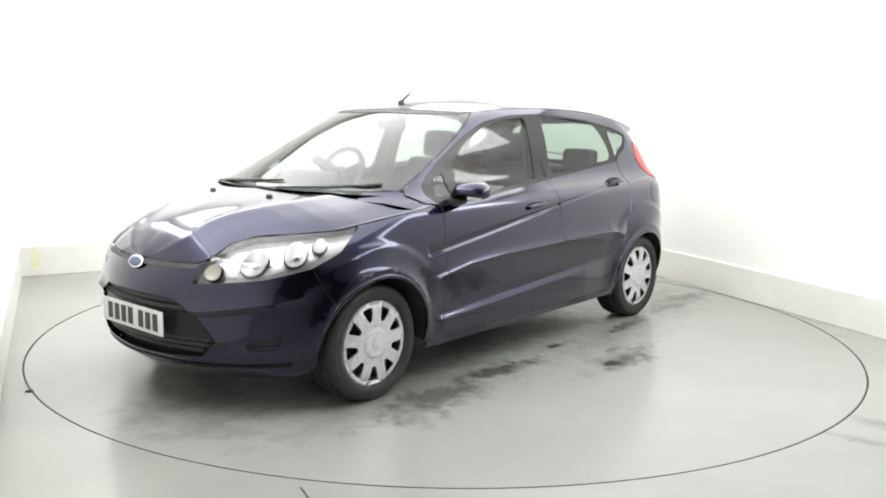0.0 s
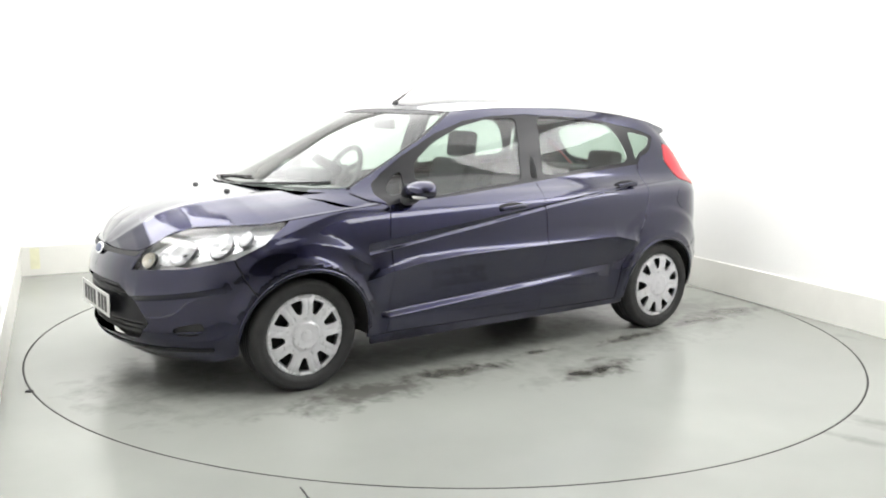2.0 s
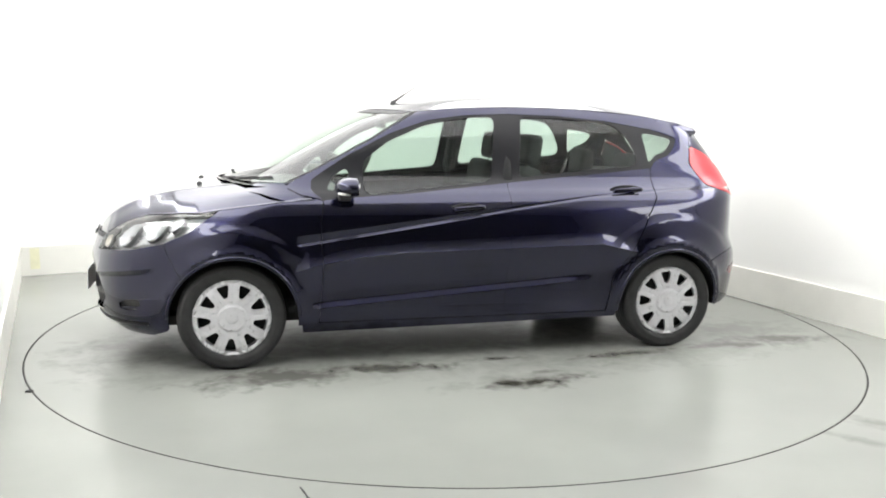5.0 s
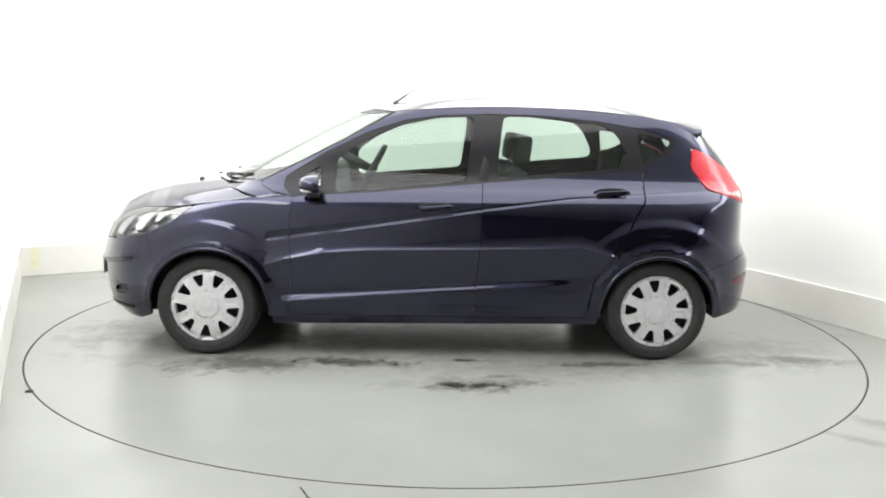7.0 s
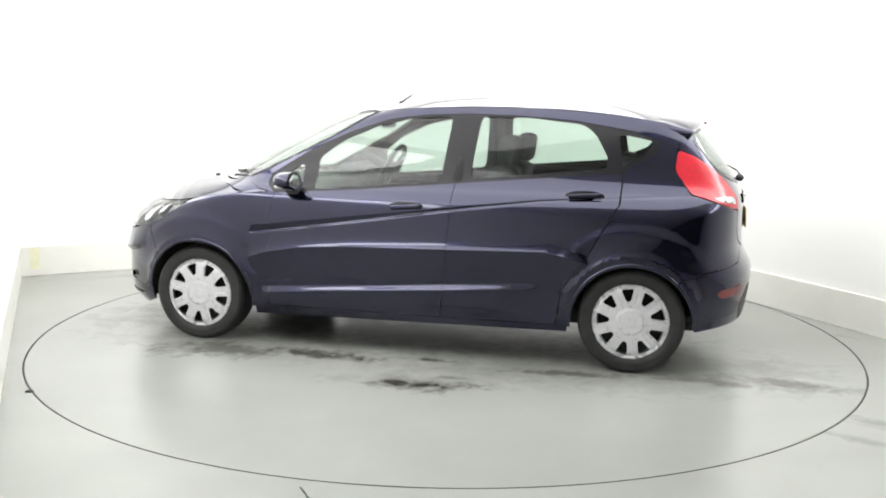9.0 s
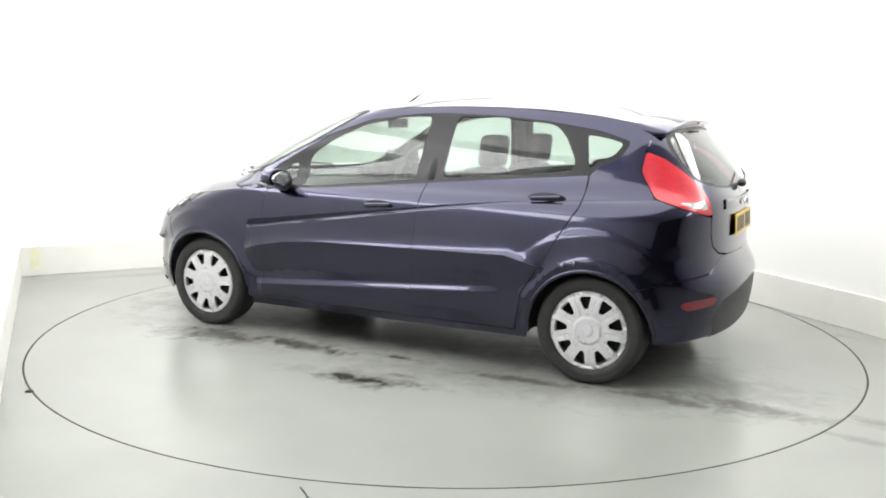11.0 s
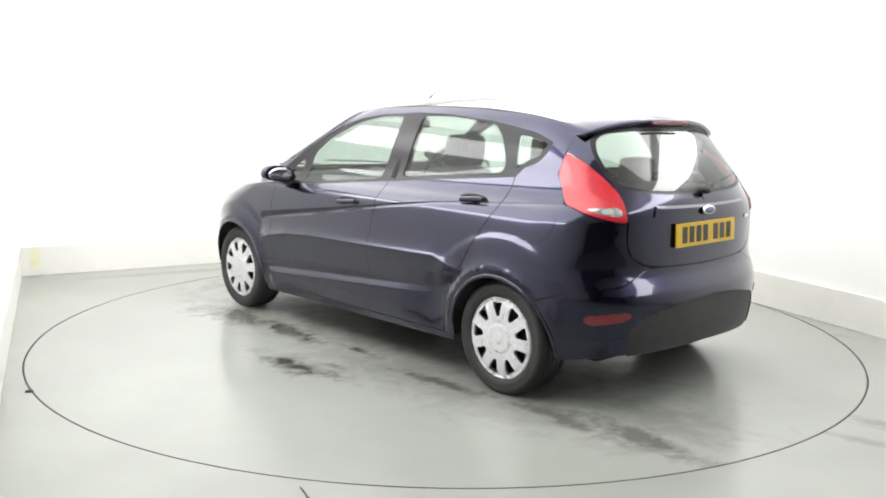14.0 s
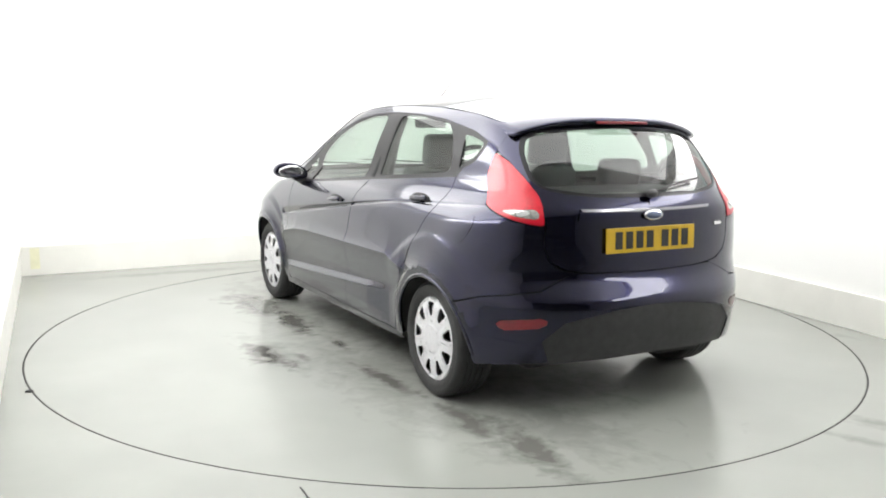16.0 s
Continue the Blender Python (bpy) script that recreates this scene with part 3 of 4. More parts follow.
panel("side_frame", SIDE_FRAME, PAINT, car, step=.016, lines=CREASES, label="navy painted rear quarter, roof rail and pillar")
# front bumper around the mouth
MOUTH = [N0(.528), (2.32, .526), (2.20, .520), (2.11, .458), (2.037, .352), (2.11, .268), N0(.245)]
FB = (arch(1.235, .333, -8, 40)[::-1][:1] + [(1.643, .667), (1.85, .623), (2.127, .595), (2.086, .692)] + LIP[9:-1] + [N0(.666)] + MOUTH + [N0(.165), (2.1, .165), (1.75, .18), A(1.57, .21)] + arch(1.235, .333, -8, 39))
FOG = rounded([(1.93, .325), (1.90, .352), (1.765, .378), (1.775, .315), (1.90, .300)], 2)
panel("front_bumper", FB, PAINT, car, holes=[FOG], mode="join", step=.018, lines=strands(((2.14, .4745), (1.66, .5465)), (-.033, -.03, -.015, -.003, 0, .003, .015)), label="navy painted front bumper")
panel("fog_recess", [(a, b) for a, b in FOG], BLACK, car, offset=-.02, depth=0, mode="pair")
panel("fog_blade", [(1.92, .318), (1.775, .330), (1.775, .322), (1.92, .310)], PAINT, car, offset=-.004, depth=.015, mode="pair", step=.03)
# bonnet
BE_P = np.array([hull(a, b) for a, b in BONNET_EDGE])
BE_T = np.concatenate([[0], np.cumsum(np.linalg.norm(np.diff(BE_P, axis=0), axis=1))])
BE_T = BE_T / BE_T[-1]
BONNET_MID = curve((1.22, .962), (1.4, .942), (1.6, .901), (1.75, .852), (1.86, .791), (1.92, .737), (1.965, .675))
MID_X = curve((0, 1.25), (.3, 1.45), (.6, 1.7), (.78, 1.87), (.9, 1.945), (1.0, float(BE_P[-1][0])))


REAR_W = np.linspace(0, 1, 41)
REAR_PTS = []
for q in REAR_W:
    y = .812 * (1 - q)
    if y > .715:
        k = (.812 - y) / .097
        e = hull(u_of_y(.715, .945), .945)
        REAR_PTS.append((float(BE_P[0][0]) * (1 - k) + (float(e[0]) + .012) * k, float(BE_P[0][2]) * (1 - k) + .946 * k))
    else:
        e = hull(u_of_y(y, .945), .945)
        REAR_PTS.append((float(e[0]) + .012, .946 + .014 * min(1.0, (.715 - y) / .3)))
REAR_PTS = np.array(REAR_PTS)


def bonnet(t, w):
    """t runs from screen to nose, w from the shut line to the middle."""
    t, w = np.clip(np.asarray(t, float) / 1.3, 0, 1), np.clip(np.asarray(w, float) / .8, -.02, 1)
    e = np.stack([np.interp(t, BE_T, BE_P[:, i]) for i in range(3)], -1)
    cx = MID_X(t)
    cz = BONNET_MID(cx)
    wp = np.clip(w, 0, 1)
    near = np.clip(1 - t / .35, 0, 1) ** 1.6
    power = 1.9 + 2.1 * np.clip((.85 - t) / .4, 0, 1)
    x = e[..., 0] + (cx - e[..., 0]) * wp
    z = e[..., 2] + (cz - e[..., 2]) * (1 - (1 - wp) ** power)
    x = x * (1 - near) + np.interp(wp, REAR_W, REAR_PTS[:, 0]) * near
    z = z * (1 - near) + np.interp(wp, REAR_W, REAR_PTS[:, 1]) * near
    fold = .013 * np.exp(-np.abs((w - .40) / .10) ** 1.5) * np.clip((1 - t) / .3, 0, 1) * (1 - near)
    return np.stack([x, e[..., 1] * (1 - w), z + fold], -1)


panel("bonnet", [(0.0, 0.0), (1.285, 0.0), (1.3, .8), (0.0, .8)], PAINT, car, surface=bonnet, mode="join", step=.02, up=True, label="navy painted bonnet")
# roof
ROOF_E = np.array([hull(a, b + .003) for a, b in RAIL])
ROOF_MID = curve((-1.52, 1.342), (-1.2, 1.417), (-.8, 1.456), (-.4, 1.461), (-.1, 1.450), (.15, 1.420), (.41, 1.364))
RE_T = np.concatenate([[0], np.cumsum(np.linalg.norm(np.diff(ROOF_E, axis=0), axis=1))])
RE_T = RE_T / RE_T[-1]
ROOF_C = [curve(*[(a, b) for a, b in zip(RE_T, ROOF_E[:, i])]) for i in range(3)]


def roof(t, w):
    t, w = np.clip(np.asarray(t, float) / 1.7, 0, 1), np.clip(np.asarray(w, float) / .55, 0, 1)
    e = np.stack([c(t) for c in ROOF_C], -1)
    cx = .395 + (-1.50 - .395) * t
    x = e[..., 0] + (cx - e[..., 0]) * (1 - (1 - w) ** 1.7)
    y = e[..., 1] * (1 - w)
    return np.stack([x, y, e[..., 2] + (ROOF_MID(cx) - e[..., 2]) * (1 - (1 - w) ** 2.2)], -1)


panel("roof", [(0.0, 0.0), (1.7, 0.0), (1.7, .55), (0.0, .55)], PAINT, car, surface=roof, mode="join", step=.035, up=True, label="navy painted roof")
panel("headliner", [(0.02, 0.0), (1.68, 0.0), (1.68, .55), (0.02, .55)], HEADLINER, car, surface=roof, mode="join", step=.06, up=True, offset=-.03, depth=0)
# glass
panel("windscreen", SCREEN + NC(1.362, .962, 12), SCREEN_GLASS, car, mode="join", depth=0, step=.035, label="clear windscreen glass")
panel("screen_seal", [(a + .012, b) for a, b in SCREEN] + [(a + .050, b - .004) for a, b in SCREEN[::-1]], BLACK, car, mode="pair", depth=.004, offset=.003, step=.02, label="black windscreen edge seal")
panel("header_seal", [(a, b) for a, b in (N0(1.364), Y(.508, 1.354), Y(.50, 1.338), N0(1.346))], BLACK, car, mode="join", depth=0, offset=.001, step=.02)
panel("fuel_flap", [(-1.455 + .085 * math.cos(k * math.pi / 16), .835 + .066 * math.sin(k * math.pi / 16)) for k in range(32)], PAINT, car, mode="left", depth=.006, offset=.0022, step=.02, label="round navy fuel flap")
panel("cowl", [Y(.585, .946), Y(.575, .962)] + NC(.964, .944), BLACK, car, mode="join", depth=.0, offset=-.008, step=.03, label="black scuttle panel under the windscreen")
panel("pillar_base", [(.76, .880), (.79, .905), Y(.716, .950), Y(.680, .976), Y(.574, .964), Y(.60, .930), Y(.70, .922), (.86, .872)], PAINT, car, depth=.0, offset=-.006, step=.02, label="navy painted foot of the windscreen pillar")
DLO = [(.76, .880), (.3, belt(.3) - .03), (-.3, belt(-.3) - .03), (-1.16, belt(-1.16) - .025), (-1.235, 1.075), (-1.365, 1.215)] + [(a - .002, b + .010) for a, b in DLO_TOP[1:-1]] + [A(.84, .985), (.835, .92)]
W_F = rounded([(.545, belt(.545) + .006), (-.178, belt(-.178) + .010), (-.222, 1.330), (-.02, 1.322), A(.2, 1.275), A(.40, 1.188), A(.54, 1.085)], 2, radius=.02)
W_R = rounded([(-.345, belt(-.345) + .012), (-1.075, belt(-1.075) + .012), (-1.09, 1.11), (-1.02, 1.24), (-.95, 1.298), (-.65, 1.330), (-.385, 1.334)], 2, radius=.02)
W_Q = rounded([(-1.135, 1.250), (-1.295, 1.212), (-1.165, 1.075)], 2, radius=.012)
W_S = rounded([(.62, .935), (.755, .935), (.70, 1.01), (.625, 1.055)], 2, radius=.02)
panel("window_frame", DLO, GLOSS_BLACK, car, holes=[W_F, W_R, W_Q, W_S], depth=0, offset=-.0045, step=.02, label="black window surround")
for nm, w in (("front_side_window", W_F), ("rear_side_window", W_R), ("quarter_window", W_Q), ("mirror_sail_window", W_S)):
    panel(nm, w, GLASS, car, depth=0, offset=-.010)
REAR = rounded([T0(.985), (-2.25, .985), (-1.905, 1.03), (-1.80, 1.12), (-1.72, 1.22), (-1.80, 1.27), T0(1.30)], 2, keep=(0, 6), radius=.08)
panel("rear_window", REAR + TC(1.30, .985)[1:-1], REAR_GLASS, car, mode="join", depth=0, offset=-.004, label="tinted rear window glass")
REAR_IN = rounded([T0(1.002), (-2.25, 1.002), (-1.935, 1.038), (-1.85, 1.12), (-1.775, 1.212), (-1.86, 1.262), T0(1.288)], 2, keep=(0, 6), radius=.04)
panel("window_border", REAR + REAR_IN[::-1], GLOSS_BLACK, car, mode="join", depth=0, offset=-.001, step=.025, label="black border of the rear window")
# tailgate
TG = [T0(.652), (-2.22, .660), (-2.135, .677), (-2.075, .715), (-2.045, .775), (-2.03, .862), (-1.955, .996), (-1.828, 1.073), (-1.66, 1.14), (-1.485, 1.18), (-1.63, 1.265), (-1.9, 1.30), T0(1.318)]
panel("tailgate", TG + REAR[::-1] + TC(.985, .652)[1:-1], PAINT, car, mode="join", label="navy painted tailgate")
# rear bumper and lower black section
DIFF = [T0(.502), (-2.30, .496), (-2.12, .450), (-2.03, .365), (-2.08, .27), T0(.285)]
RB = [T0(.646), (-2.22, .654), (-2.165, .656), (-2.03, .583), (-1.70, .546)] + arch(-1.245, .318, 133, 183) + [A(-1.575, .235), (-1.76, .245), (-2.06, .268)] + [(a + .006, b) for a, b in DIFF[-3:0:-1]][0:] + [T0(.508)]
panel("rear_bumper", RB, PAINT, car, mode="join", label="navy painted rear bumper")
panel("bumper_lower", [T0(.512), (-2.30, .506), (-2.105, .460), (-2.012, .37), (-2.05, .255), T0(.268)], BLACK, car, mode="join", offset=-.006, label="black plastic lower bumper section")
RL = rounded([(-1.79, .452), (-2.045, .474), (-2.038, .430), (-1.82, .410)], 1)
panel("reflector", RL, RED_DARK, car, offset=.003, depth=.006, label="dark red reflector")
# tail lamps
TL = rounded([(-1.478, 1.174), (-1.66, 1.136), (-1.828, 1.069), (-1.955, .992), (-2.027, .866), (-1.83, .895), (-1.492, .948), (-1.402, 1.072)], 2, radius=.02)
TW = rounded([(-1.68, .932), (-1.955, .940), (-1.99, .896), (-1.84, .906)], 2, radius=.02)
panel("tail_lamp", TL, RED_LENS, car, holes=[TW], offset=.004, depth=.02, label="bright red tail lamp")
panel("inner_trim", [(-1.45, 1.18), (-1.66, 1.145), (-1.828, 1.078), (-1.955, 1.0), (-2.03, .866), (-1.83, .880), (-1.48, .935), (-1.38, 1.072)], INTERIOR, car, depth=0, offset=-.045, label="dark inner trim behind the lamp")
panel("reversing_lamp", TW, WHITE_LENS, car, offset=.003, depth=.02, label="clear reversing lamp")
panel("reversing_bulb", [(-1.87 + .045 * math.cos(k * math.pi / 8), .921 + .012 * math.sin(k * math.pi / 8)) for k in range(16)], CHROME, car, offset=.0055, depth=.002, step=.02)
# headlamps
panel("headlamp_lens", rounded(LAMP, 2, radius=.015), LENS, car, depth=0, offset=.001, label="clear headlamp lens")
panel("headlamp_housing", [(1.80 + (a - 1.80) * 1.05, .72 + (b - .72) * 1.10) for a, b in LAMP], LAMP_DARK, car, depth=0, offset=-.045, label="grey headlamp housing")
panel("lamp_reflector", rounded([(2.09, .625), (2.055, .695), (2.0, .742), (1.90, .768), (1.72, .786), (1.57, .795), (1.60, .730), (1.70, .682), (1.86, .645)], 2, radius=.02),
      LAMP_SILVER, car, depth=0, offset=-.036, label="bright silver lamp reflector")


def bowl(cu, cz, r, deep):
    """A dished round surface let into the body side."""
    e = 1e-3
    n = np.cross(hull(cu, cz + e) - hull(cu, cz - e), hull(cu + e, cz) - hull(cu - e, cz))
    n = n / np.linalg.norm(n)

    def f(u, z):
        k = np.clip(np.hypot(u - cu, z - cz) / r, 0, 1)
        return hull(u, z) - n * (.008 + deep * (1 - k * k))[..., None]
    return f


for cu, cz, r, deep, nm, mt in ((1.905, .698, .050, .030, "lamp_bowl", REFLECTOR), (1.735, .733, .046, .030, "lamp_bowl", REFLECTOR),
                                (2.055, .650, .030, .020, "indicator_bowl", AMBER), (1.625, .766, .026, .018, "side_lamp_bowl", REFLECTOR)):
    ring = [(cu + r * math.cos(k * math.pi / 14), cz + r * math.sin(k * math.pi / 14)) for k in range(28)]
    panel(nm, ring, mt, car, surface=bowl(cu, cz, r, deep), step=.012, depth=.02)
    ring = [(cu + r * .2 * math.cos(k * math.pi / 6), cz + r * .2 * math.sin(k * math.pi / 6)) for k in range(12)]
    panel("bulb", ring, LAMP_DARK, car, offset=-.020, depth=.02, step=.01)


# grille in the mouth
panel("grille_back", [N0(.56), (2.18, .55), (2.06, .46), (1.98, .352), (2.05, .225), N0(.215)], UNDER, car, mode="join", depth=0, offset=-.05)
for z in (.500, .474, .338, .312, .286):
    e = {.500: 2.17, .474: 2.13, .338: 2.06, .312: 2.08, .286: 2.11}[z]
    panel("grille_slat", [N0(z), (e, z), (e, z + .012), N0(z + .012)], BLACK, car, mode="join", depth=.03, offset=-.02, step=.05)
panel("plate_bar", [N0(.350), (2.055, .350), (2.12, .462), N0(.462)], GLOSS_BLACK, car, mode="join", depth=.04, offset=-.016, step=.04)
panel("bumper_lip", [N0(.232), (2.1, .236), (1.74, .250), (1.74, .238), (2.1, .222), N0(.218)], GLOSS_BLACK, car, mode="join", depth=.01, offset=.006, step=.03)
panel("bonnet_slot", [N0(.672), (2.23, .671), (2.10, .677), (2.12, .655), N0(.648)], BLACK, car, mode="join", depth=0, offset=.0015, step=.03, label="black slot under the bonnet edge")


def number_plate(x, z, lean, mat, front):
    s = 1 if front else -1
    m = Matrix.Translation((x, 0, z)) @ Matrix.Rotation(radians(lean), 4, "Y")
    p = box_part("number_plate", (.006, .522, .113), m, mat, car, .0025, "yellow number plate" if not front else "white number plate")
    pos = -.215
    for w in (.05, .05, .05, .05, 0, .05, .05, .05):
        if w:
            box_part("character_bar", (.002, w * .82, .078), Matrix.Translation((s * .0035, s * (pos + w / 2), 0)), INK, p, 0).matrix_parent_inverse = Matrix()
            pos += .060
        else:
            pos += .03
    for ob in p.children:
        ob.matrix_local = m
    return p


number_plate(2.014, .405, 0, WHITE_PLATE, True)
number_plate(-1.839, .797, 3, YELLOW, False)


def oval_badge(x, z, lean, sx=.055, sz=.023):
    bm = bmesh.new()
    bmesh.ops.create_uvsphere(bm, u_segments=28, v_segments=12, radius=1, matrix=Matrix.Translation((x, 0, z)) @ Matrix.Rotation(radians(lean), 4, "Y") @ Matrix.Diagonal((.008, sx, sz, 1)))
    b = part("badge", bm, CHROME, car, "chrome oval badge")
    bm = bmesh.new()
    bmesh.ops.create_uvsphere(bm, u_segments=28, v_segments=12, radius=1, matrix=Matrix.Translation((x + math.copysign(.003, x), 0, z)) @ Matrix.Rotation(radians(lean), 4, "Y") @ Matrix.Diagonal((.008, sx * .84, sz * .78, 1)))
    part("badge_field", bm, BADGE_BLUE, b, "blue grey badge field")


oval_badge(1.985, .656, -22, .062, .031)
oval_badge(-1.848, .907, 8)
panel("tailgate_garnish", [T0(.925), (-2.17, .930), (-2.16, .890), T0(.880)], PAINT, car, mode="join", depth=.014, offset=.008, step=.03, label="navy painted trim strip over the number plate")
panel("chrome_strip", [T0(.933), (-2.17, .938), (-2.18, .926), T0(.921)], DULL_CHROME, car, mode="join", depth=.010, offset=.010, step=.03, label="thin bright strip")
panel("model_badge", [(-2.085, .853), (-2.135, .853), (-2.135, .838), (-2.085, .838)], CHROME, car, mode="right", depth=.004, offset=.004, step=.02, label="small chrome lettering bar")

# spoiler
bm = bmesh.new()
rows = []
for i in range(33):
    y = -.545 + 1.09 * i / 32
    k = abs(y / .545)
    edge_y = float(roof(1.56, 0.0)[1])
    lead = roof(1.56, .55 * max(0.0, 1 - abs(y) / edge_y))
    drop = .07 * k ** 3
    fx, fz, tx, zl = float(lead[0]), float(lead[2]) - .006 - .04 * max(0.0, abs(y) - edge_y), -1.595 + .08 * k ** 2.4, 1.330 - drop
    rows.append([bm.verts.new(q) for q in ((fx, y, fz), ((fx + tx) / 2, y, (fz + zl) / 2 + .012), (tx + .01, y, zl + .008), (tx, y, zl), (tx + .006, y, zl - .016), (tx + .05, y, zl - .028), (fx - .02, y, zl - .03))])
for a, b in zip(rows, rows[1:]):
    for i in range(6):
        bm.faces.new((a[i], a[i + 1], b[i + 1], b[i]))
bm.faces.new(rows[0]), bm.faces.new(rows[-1])
bmesh.ops.recalc_face_normals(bm, faces=bm.faces[:])
spoiler = part("spoiler", bm, PAINT, car, "navy roof spoiler")
box_part("brake_light", (.012, .30, .014), Matrix.Translation((-1.600, 0, 1.315)), RED_DARK, spoiler, .003, "dark red high brake light")


# door handles
def door_handle(x, y, z, s, tilt, parent):
    bm = bmesh.new()
    bmesh.ops.create_uvsphere(bm, u_segments=24, v_segments=12, radius=1, matrix=Matrix.Translation((x, s * (y - .004), z)) @ Matrix.Rotation(radians(s * 0), 4, "X") @ Matrix.Diagonal((.105, .007, .030, 1)))
    cup = part("handle_cup", bm, GLOSS_BLACK, parent, "dark handle recess")
    bm = bmesh.new()
    box(bm, .17, .014, .024, Matrix.Translation((x, s * (y + .014), z + .004)) @ Matrix.Rotation(radians(tilt), 4, "Y"), .009, 3)
    part("handle", bm, PAINT, parent, "navy door handle")


for k, s in enumerate((1, -1)):
    door_handle(-.016, float(hull(-.016, .836)[1]), .836, s, 4, front_doors[k])
    door_handle(-.978, float(hull(-.978, .925)[1]) + .006, .925, s, 4, rear_doors[k])


# door mirrors
def door_mirror(s):
    bm = bmesh.new()
    bmesh.ops.create_uvsphere(bm, u_segments=44, v_segments=24, radius=1)
    for q in bm.verts:
        x, y, z = (math.copysign(abs(c) ** .82, c) for c in q.co)
        if x < -.25:
            x = -.25 + (x + .25) * .12
        q.co = (x * .088, y * .112 * (1 - .12 * z), (z * .056 if z > 0 else z * .044) + .012 * y)
    for q in bm.verts:
        q.co = Vector((.632 + q.co.x, s * (.866 + q.co.y), .956 + q.co.z))
    if s < 0:
        bmesh.ops.reverse_faces(bm, faces=bm.faces[:])
    house = part("door_mirror", bm, PAINT, car, "navy door mirror housing")
    bm = bmesh.new()
    bmesh.ops.create_uvsphere(bm, u_segments=24, v_segments=10, radius=1, matrix=Matrix.Translation((.602, s * .868, .957)) @ Matrix.Diagonal((.006, .086, .040, 1)))
    part("mirror_glass", bm, CHROME, house, "mirror glass")
    bm = bmesh.new()
    box(bm, .07, .13, .05, Matrix.Translation((.655, s * .775, .900)) @ Matrix.Rotation(radians(s * 22), 4, "X"), .018, 3)
    part("mirror_foot", bm, BLACK, house, "black mirror foot")
    bm = bmesh.new()
    bmesh.ops.create_uvsphere(bm, u_segments=16, v_segments=8, radius=1, matrix=Matrix.Translation((.672, s * .922, .934)) @ Matrix.Rotation(radians(s * -35), 4, "Z") @ Matrix.Diagonal((.042, .03, .014, 1)))
    part("indicator", bm, INDICATOR, house, "clear indicator lens")


door_mirror(1)
door_mirror(-1)


# wheels
def wheel(cx, s, phase):
    w = new("wheel")
    w.parent = car
    w.location = (cx, s * .715, .278)
    if s < 0:
        w.rotation_euler = (0, 0, math.pi)
    bm = bmesh.new()
    prof = [(.195, -.085), (.215, -.097), (.245, -.100), (.262, -.094), (.274, -.082), (.279, -.06)]
    for g in (-.045, -.015, .015, .045):
        prof += [(.280, g - .006), (.2735, g - .004), (.2735, g + .004), (.280, g + .006)]
    prof += [(.279, .06), (.274, .082), (.262, .094), (.25, .0985), (.248, .0975), (.235, .1005), (.222, .0985), (.208, .093), (.200, .084)]
    lathe(bm, prof, 72)
    part("tyre", bm, RUBBER, w, "black rubber tyre")
    bm = bmesh.new()
    lathe(bm, [(.02, .045), (.19, .045), (.198, .09), (.200, -.08), (.17, -.08), (.15, .02)], 48)
    part("rim", bm, UNDER, w, "dark steel rim")

    def cover(a, b):
        r = np.hypot(a, b)
        t = np.arctan2(b, a)
        depth = .094 - .020 * np.clip((r - .15) / .05, 0, 1) ** 2 + .006 * np.clip((.075 - r) / .01, 0, 1)
        k = np.cos(9 * (t - phase) + math.pi)
        groove = -.0025 * np.exp(-((1 - k) / .08) ** 2) * np.clip((r - .08) / .02, 0, 1) * np.clip((.186 - r) / .01, 0, 1)
        rimup = .010 * np.clip((r - .187) / .006, 0, 1)
        return np.stack([a, depth + groove + rimup, b], -1)

    holes = []
    for i in range(9):
        a = 2 * math.pi * i / 9 + phase
        sh = [(.110, -.32), (.118, -.58), (.170, -1.28), (.1795, -1.12), (.1795, 1.12), (.170, 1.28), (.118, .58), (.110, .32)]
        holes.append([(r * math.cos(a + q * .024 / r), r * math.sin(a + q * .024 / r)) for r, q in sh])
    ring_ = [(.2045 * math.cos(i * math.pi / 36), .2045 * math.sin(i * math.pi / 36)) for i in range(72)]
    ob = panel("wheel_cover", ring_, SILVER, w, surface=cover, holes=holes, step=.0095, depth=.018, mode="left", label="silver plastic wheel cover with nine slots")
    bm = bmesh.new()
    lathe(bm, [(.002, .1015), (.026, .1015), (.030, .1000)], 24)
    part("hub_badge", bm, SILVER, w, "plain round hub cap")
    return w


for cx in (1.2445, -1.2445):
    for s in (1, -1):
        wheel(cx, s, radians(34 if cx > 0 else 3))

# raised lips round the wheel arches
for cx, r, a0, a1 in ((1.235, .337, 2, 178), (-1.245, .322, 2, 178)):
    for s in (1, -1):
        bm = bmesh.new()
        rings = []
        for i in range(33):
            a = radians(a0 + (a1 - a0) * i / 32)
            x, z = cx + r * math.cos(a), .265 + r * math.sin(a)
            y = float(hull(u_of_x(x, z), z)[1]) - .002
            ring = []
            for k in range(8):
                b = 2 * math.pi * k / 8
                rr = .011 * math.cos(b)
                ring.append(bm.verts.new((x + rr * math.cos(a), s * (y + .008 * math.sin(b)), z + rr * math.sin(a))))
            rings.append(ring)
        for p, q in zip(rings, rings[1:]):
            for k in range(8):
                bm.faces.new((p[k], p[(k + 1) % 8], q[(k + 1) % 8], q[k]))
        bm.faces.new(rings[0]), bm.faces.new(rings[-1])
        bmesh.ops.recalc_face_normals(bm, faces=bm.faces[:])
        part("arch_lip", bm, PAINT, car, "navy rolled wheel arch lip")

